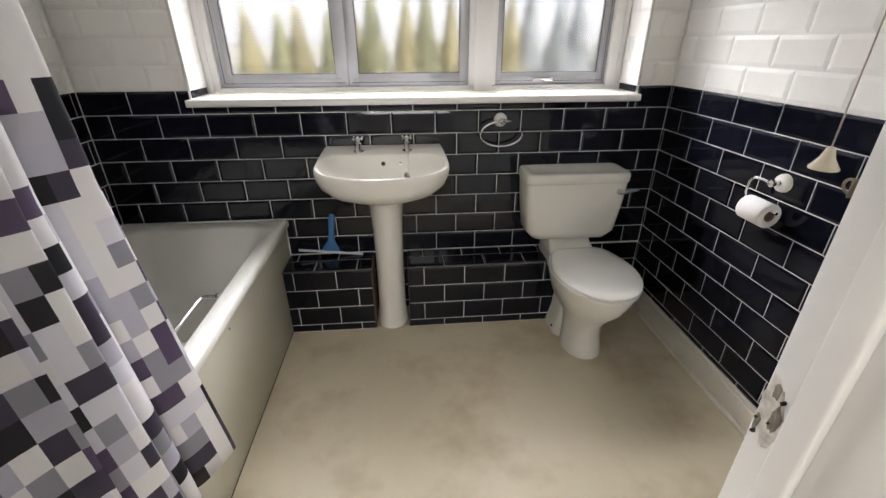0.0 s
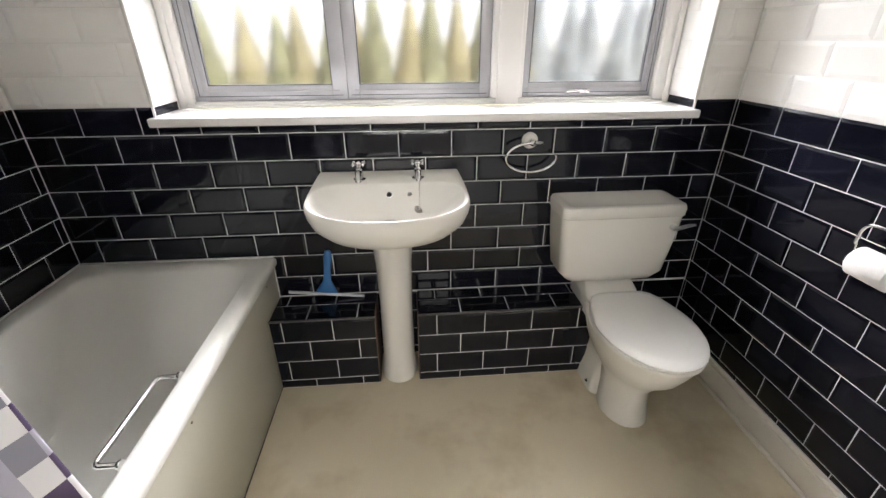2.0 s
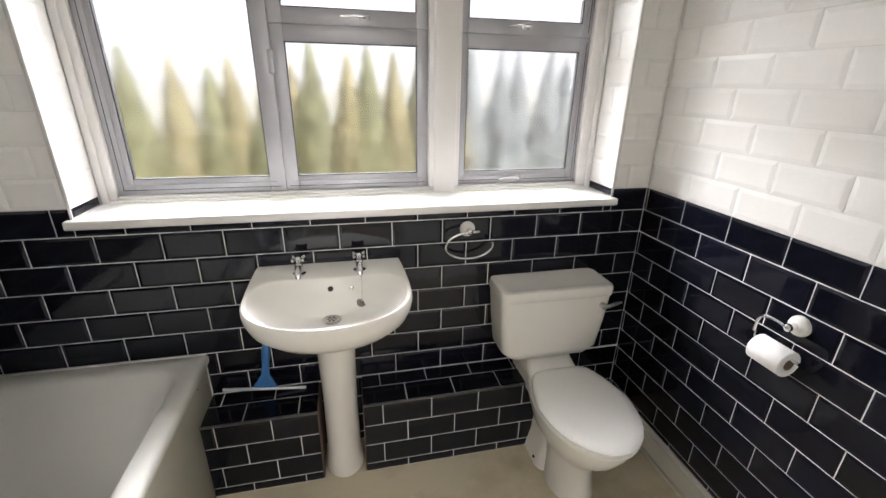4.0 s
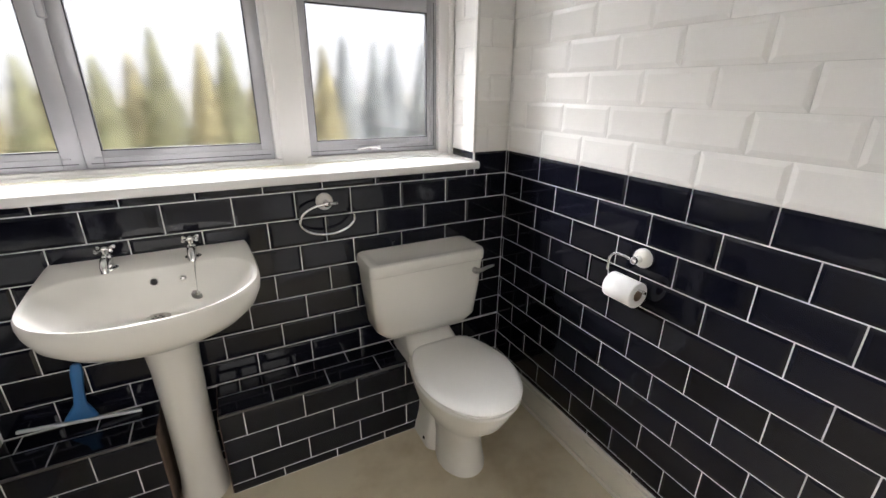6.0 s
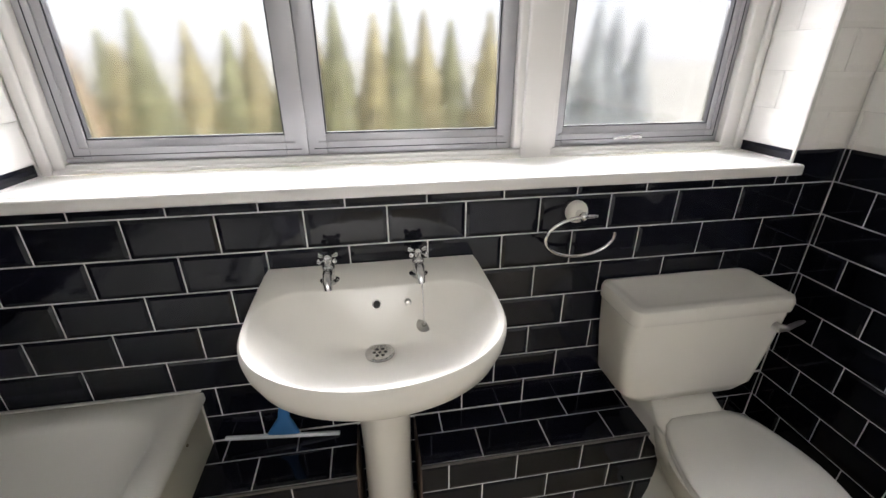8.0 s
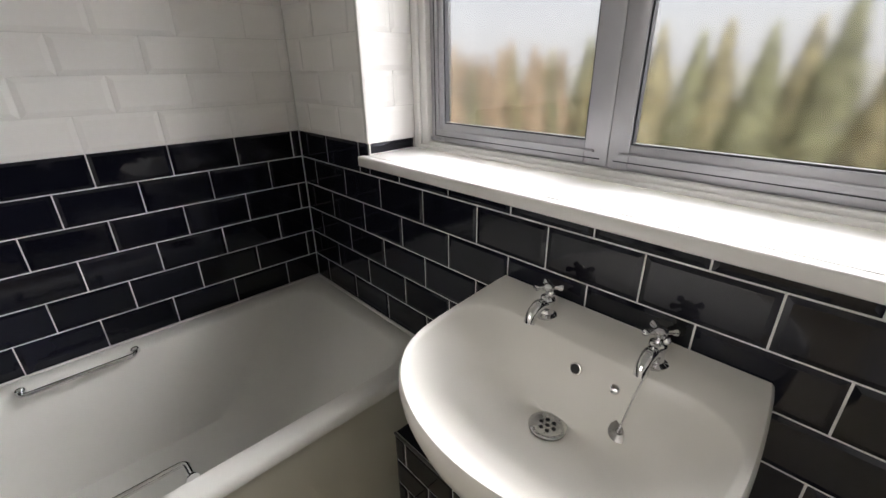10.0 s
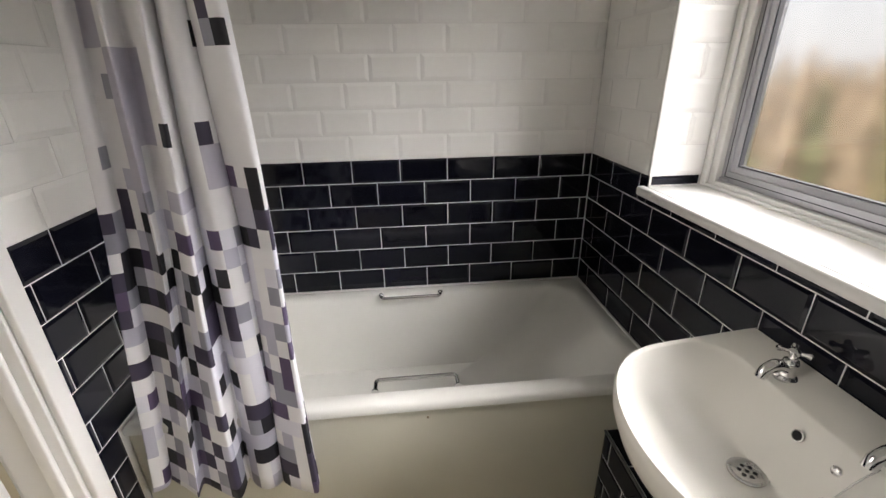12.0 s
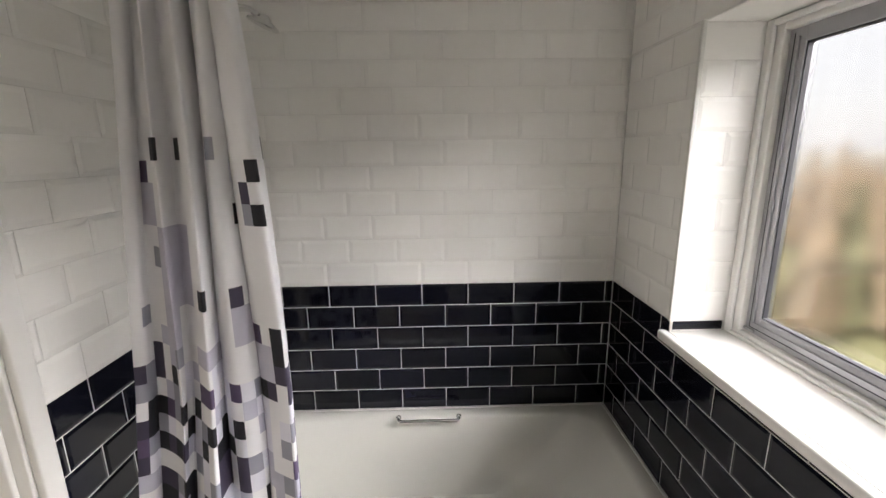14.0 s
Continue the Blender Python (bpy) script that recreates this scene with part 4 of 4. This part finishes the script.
def conifer(x, y, h, w, mat, seed):
    rnd = random.Random(seed)
    t = thing("conifer", (x, y, -0.35), "narrow pointed garden conifer with loose feathery foliage", "conifer", group="garden conifers")
    tube("trunk", [(0, 0, 0), (0, 0, h * 0.5), (0.01, 0, h * 0.92)], [0.05, 0.03, 0.008], M_TRUNK, t, 8)
    verts, faces = [], []
    for k in range(2300):
        u = rnd.random() ** 0.75
        z = 0.08 + (h - 0.08) * (1 - u * 0.98)
        r = w * 0.5 * min(1.0, (1.02 - z / h) * 1.15) ** 1.1 * rnd.uniform(0.55, 1.08)
        a = rnd.uniform(0, 2 * math.pi)
        c = Vector((r * math.cos(a), r * math.sin(a), z))
        d = Vector((math.cos(a) * 0.35, math.sin(a) * 0.35, 1)).normalized()
        side = Vector((-math.sin(a) + rnd.uniform(-0.6, 0.6), math.cos(a), rnd.uniform(-0.3, 0.3))).normalized()
        L, wd, b = rnd.uniform(0.06, 0.16), rnd.uniform(0.014, 0.030), len(verts)
        verts += [c - side * wd, c + d * L * 0.5 - side * wd * 0.8, c + d * L, c + side * wd]
        faces.append((b, b + 3, b + 2, b + 1))
    link_mesh("crown", verts, faces, mat, t)


rg = random.Random(11)
for k in range(32):
    x = -9.6 + 0.475 * k + rg.uniform(-0.1, 0.1)
    y = 8.9 + rg.uniform(-0.35, 0.35)
    h = (2.12 if x > -0.4 else 1.98 if x > -3.2 else 1.72) + 0.27 + rg.uniform(-0.16, 0.16)
    mat = HAZED_LEAF[2] if x < -4.6 else HAZED_LEAF[3] if x > 2.6 else HAZED_LEAF[k % 2]
    conifer(x, y, h, 0.98, mat, k)
for k in range(13):
    conifer(-3.6 + rg.uniform(-0.12, 0.12), 2.7 + 0.46 * k, 1.70 + rg.uniform(-0.16, 0.16), 0.50, HAZED_LEAF[(2, 1, 2, 0)[k % 4]], 40 + k)

# ---- tiles, last ----
TILES = {}


def tile_mesh(w, h, white):
    key = (round(w, 3), round(h, 3), white)
    if key not in TILES:
        b, base, top = (min(0.014, w * 0.3, h * 0.3), 0.0010, 0.0038) if white else (0.0095, 0.0005, 0.0028)
        ring = lambda i, z: [(i, i, z), (w - i, i, z), (w - i, h - i, z), (i, h - i, z)]
        vs = ring(0, 0) + ring(0, base) + ring(b, top)
        fs = [(8, 9, 10, 11)]
        for a in (0, 4):
            fs += [(a + i, a + (i + 1) % 4, a + 4 + (i + 1) % 4, a + 4 + i) for i in range(4)]
        me = bpy.data.meshes.new("tile")
        me.from_pydata(vs, [], fs)
        me.materials.append(M_WHITE if white else M_BLACK)
        me.update()
        TILES[key] = me
    return TILES[key]


GAP = 0.0036
rt = random.Random(3)


def lay(parent, origin, u, v, bands, joint, clip, white, gap=GAP, name="tile", pitch=PX):
    """Tiles in running bond. bands: rows of (low, high, joint offset) along v; clip(lo, hi) gives the free spans along u."""
    origin, u, v = Vector(origin), Vector(u), Vector(v)
    nrm = u.cross(v)
    inv = parent.matrix_world.inverted()
    for lo, hi, off in bands:
        for s0, s1 in clip(lo, hi):
            j = joint + off
            k = math.ceil((s0 - j) / pitch - 1e-6)
            cuts = [s0] + [j + pitch * i for i in range(k, k + 60) if s0 + 0.004 < j + pitch * i < s1 - 0.004] + [s1]
            for a, b in zip(cuts, cuts[1:]):
                w, h = b - a - gap, hi - lo - gap
                if w < 0.006 or h < 0.005:
                    continue
                ob = new(name, tile_mesh(w, h, white))
                tilt = 0.0022 if not white else 0.005
                m = Matrix((u, v, nrm)).transposed().to_4x4()
                m.translation = origin + u * (a + gap / 2) + v * (lo + gap / 2) + nrm * 0.0001
                m = m @ pose(0, 0, rt.uniform(0, 0.0004), math.degrees(rt.uniform(-tilt, tilt) * 0.6), math.degrees(rt.uniform(-tilt, tilt) * 0.6), 0)
                ob.parent = parent
                ob.matrix_parent_inverse = Matrix.Identity(4)
                ob.matrix_basis = inv @ m


def black_rows(zmin):
    rows, z, k = [(Z0 - TOPROW, Z0, 0)], Z0 - TOPROW, 1
    while z > zmin + 0.012:
        lo = max(zmin, z - PZ)
        rows.append((lo, z, k % 2))
        z, k = lo, k + 1
    return rows


def white_rows(zmax=CEIL):
    rows, z, k = [], Z0, 1
    while z < zmax - 0.012:
        hi = min(zmax, z + PZ)
        rows.append((z, hi, k % 2))
        z, k = hi, k + 1
    return rows


def shifted(rows, half=PX / 2):
    return [(a, b, o * half) for a, b, o in rows]


def clip_north(lo, hi):
    mid = (lo + hi) / 2
    if mid > WZ1 or hi <= WZ0 - 0.026:
        x0 = XW if lo > BZ - 0.01 else -0.262 if lo > 0.34 else None
        if x0 is None:
            return [(0.160, 0.336), (1.095, XE)]
        return [(x0, XE)]
    return [(XW, WX0 - 0.007), (WX1 + 0.007, XE)]


def split(rows, cuts):
    """Cut rows at given heights, so that openings end true."""
    out = []
    for a, b, o in rows:
        for c in cuts:
            if a + 0.006 < c < b - 0.006:
                out.append((a, c, o))
                a = c
        out.append((a, b, o))
    return out


# north: the joints of the second row stand half a tile on
nb = shifted([(a, b, o) for a, b, o in black_rows(0.0)])
lay(wall_north, (0, gN, 0), (1, 0, 0), (0, 0, 1), nb[:1], -0.419, lambda a, b: [(XW, WX0 - 0.007), (WX1 + 0.007, XE)], False)
lay(wall_north, (0, gN, 0), (1, 0, 0), (0, 0, 1), [(nb[0][0], WZ0 - 0.028, nb[0][2])], -0.419, lambda a, b: [(WX0 - 0.007, WX1 + 0.007)], False)
nb = split(nb[1:], (BZ + 0.002, PZT + 0.001))
lay(wall_north, (0, gN, 0), (1, 0, 0), (0, 0, 1), nb, -0.419, clip_north, False)
lay(wall_north, (0, gN, 0), (1, 0, 0), (0, 0, 1), split(shifted(white_rows()), (WZ1 + 0.006,)), -0.419, clip_north, True, 0.0016)
lay(wall_west, (gW, 0, 0), (0, 1, 0), (0, 0, 1), shifted(black_rows(BZ + 0.002)), 1.907, lambda a, b: [(YS, YN)], False)
lay(wall_west, (gW, 0, 0), (0, 1, 0), (0, 0, 1), shifted(white_rows()), 1.907 - PX / 2, lambda a, b: [(YS, YN)], True, 0.0016)
lay(wall_east, (gE, 0, 0), (0, -1, 0), (0, 0, 1), shifted(black_rows(0.121), 0.1055), -1.284, lambda a, b: [(-YN, -YS)], False, pitch=0.211)
lay(wall_east, (gE, 0, 0), (0, -1, 0), (0, 0, 1), shifted(white_rows(), 0.1055), -1.1785, lambda a, b: [(-YN, -YS)], True, 0.0016, pitch=0.211)
sb = split(shifted(black_rows(0.0)), (BZ + 0.002,))
lay(wall_south, (0, gS, 0), (-1, 0, 0), (0, 0, 1), sb, 0.275, lambda a, b: [(0.150, -XW if a > BZ - 0.01 else 0.244)], False)
lay(wall_south, (0, gS, 0), (-1, 0, 0), (0, 0, 1), shifted(white_rows()), 0.275 - PX / 2, lambda a, b: [(0.150, -XW)], True, 0.0016)
# reveals of the window
for s, x in ((1, WX0), (-1, WX1)):
    u = (0, s, 0)
    lo_, hi_ = (YN + 0.005, YF - 0.001) if s == 1 else (-YF + 0.001, -YN - 0.005)
    lay(wall_north, (x - GROUT * s, 0, 0), (0, s, 0), (0, 0, 1), [(WZ0 + 0.002, Z0, 0)], 0.5, lambda a, b: [(lo_, hi_)], False)
    lay(wall_north, (x - GROUT * s, 0, 0), (0, s, 0), (0, 0, 1), shifted(white_rows(WZ1)), s * (YN + 0.105), lambda a, b: [(lo_, hi_)], True, 0.0016)
# pipe boxing
for (p, x0, x1), js in zip(BOXES, (-0.013, 0.414)):
    rows = [(PZT - 0.108, PZT - 0.006, 0.0), (PZT - 0.209, PZT - 0.108, PX / 2), (PZT - 0.310, PZT - 0.209, 0.0), (0.001, PZT - 0.310, PX / 2)]
    lay(p, (0, PY + 0.0014, 0), (1, 0, 0), (0, 0, 1), rows, js, lambda a, b: [(x0, x1)], False)
    lay(p, (0, 0, PZT - 0.0014), (1, 0, 0), (0, 1, 0), [(PY + 0.005, PY + 0.110, PX / 2), (PY + 0.110, YN, 0.0)], js, lambda a, b: [(x0, x1)], False)
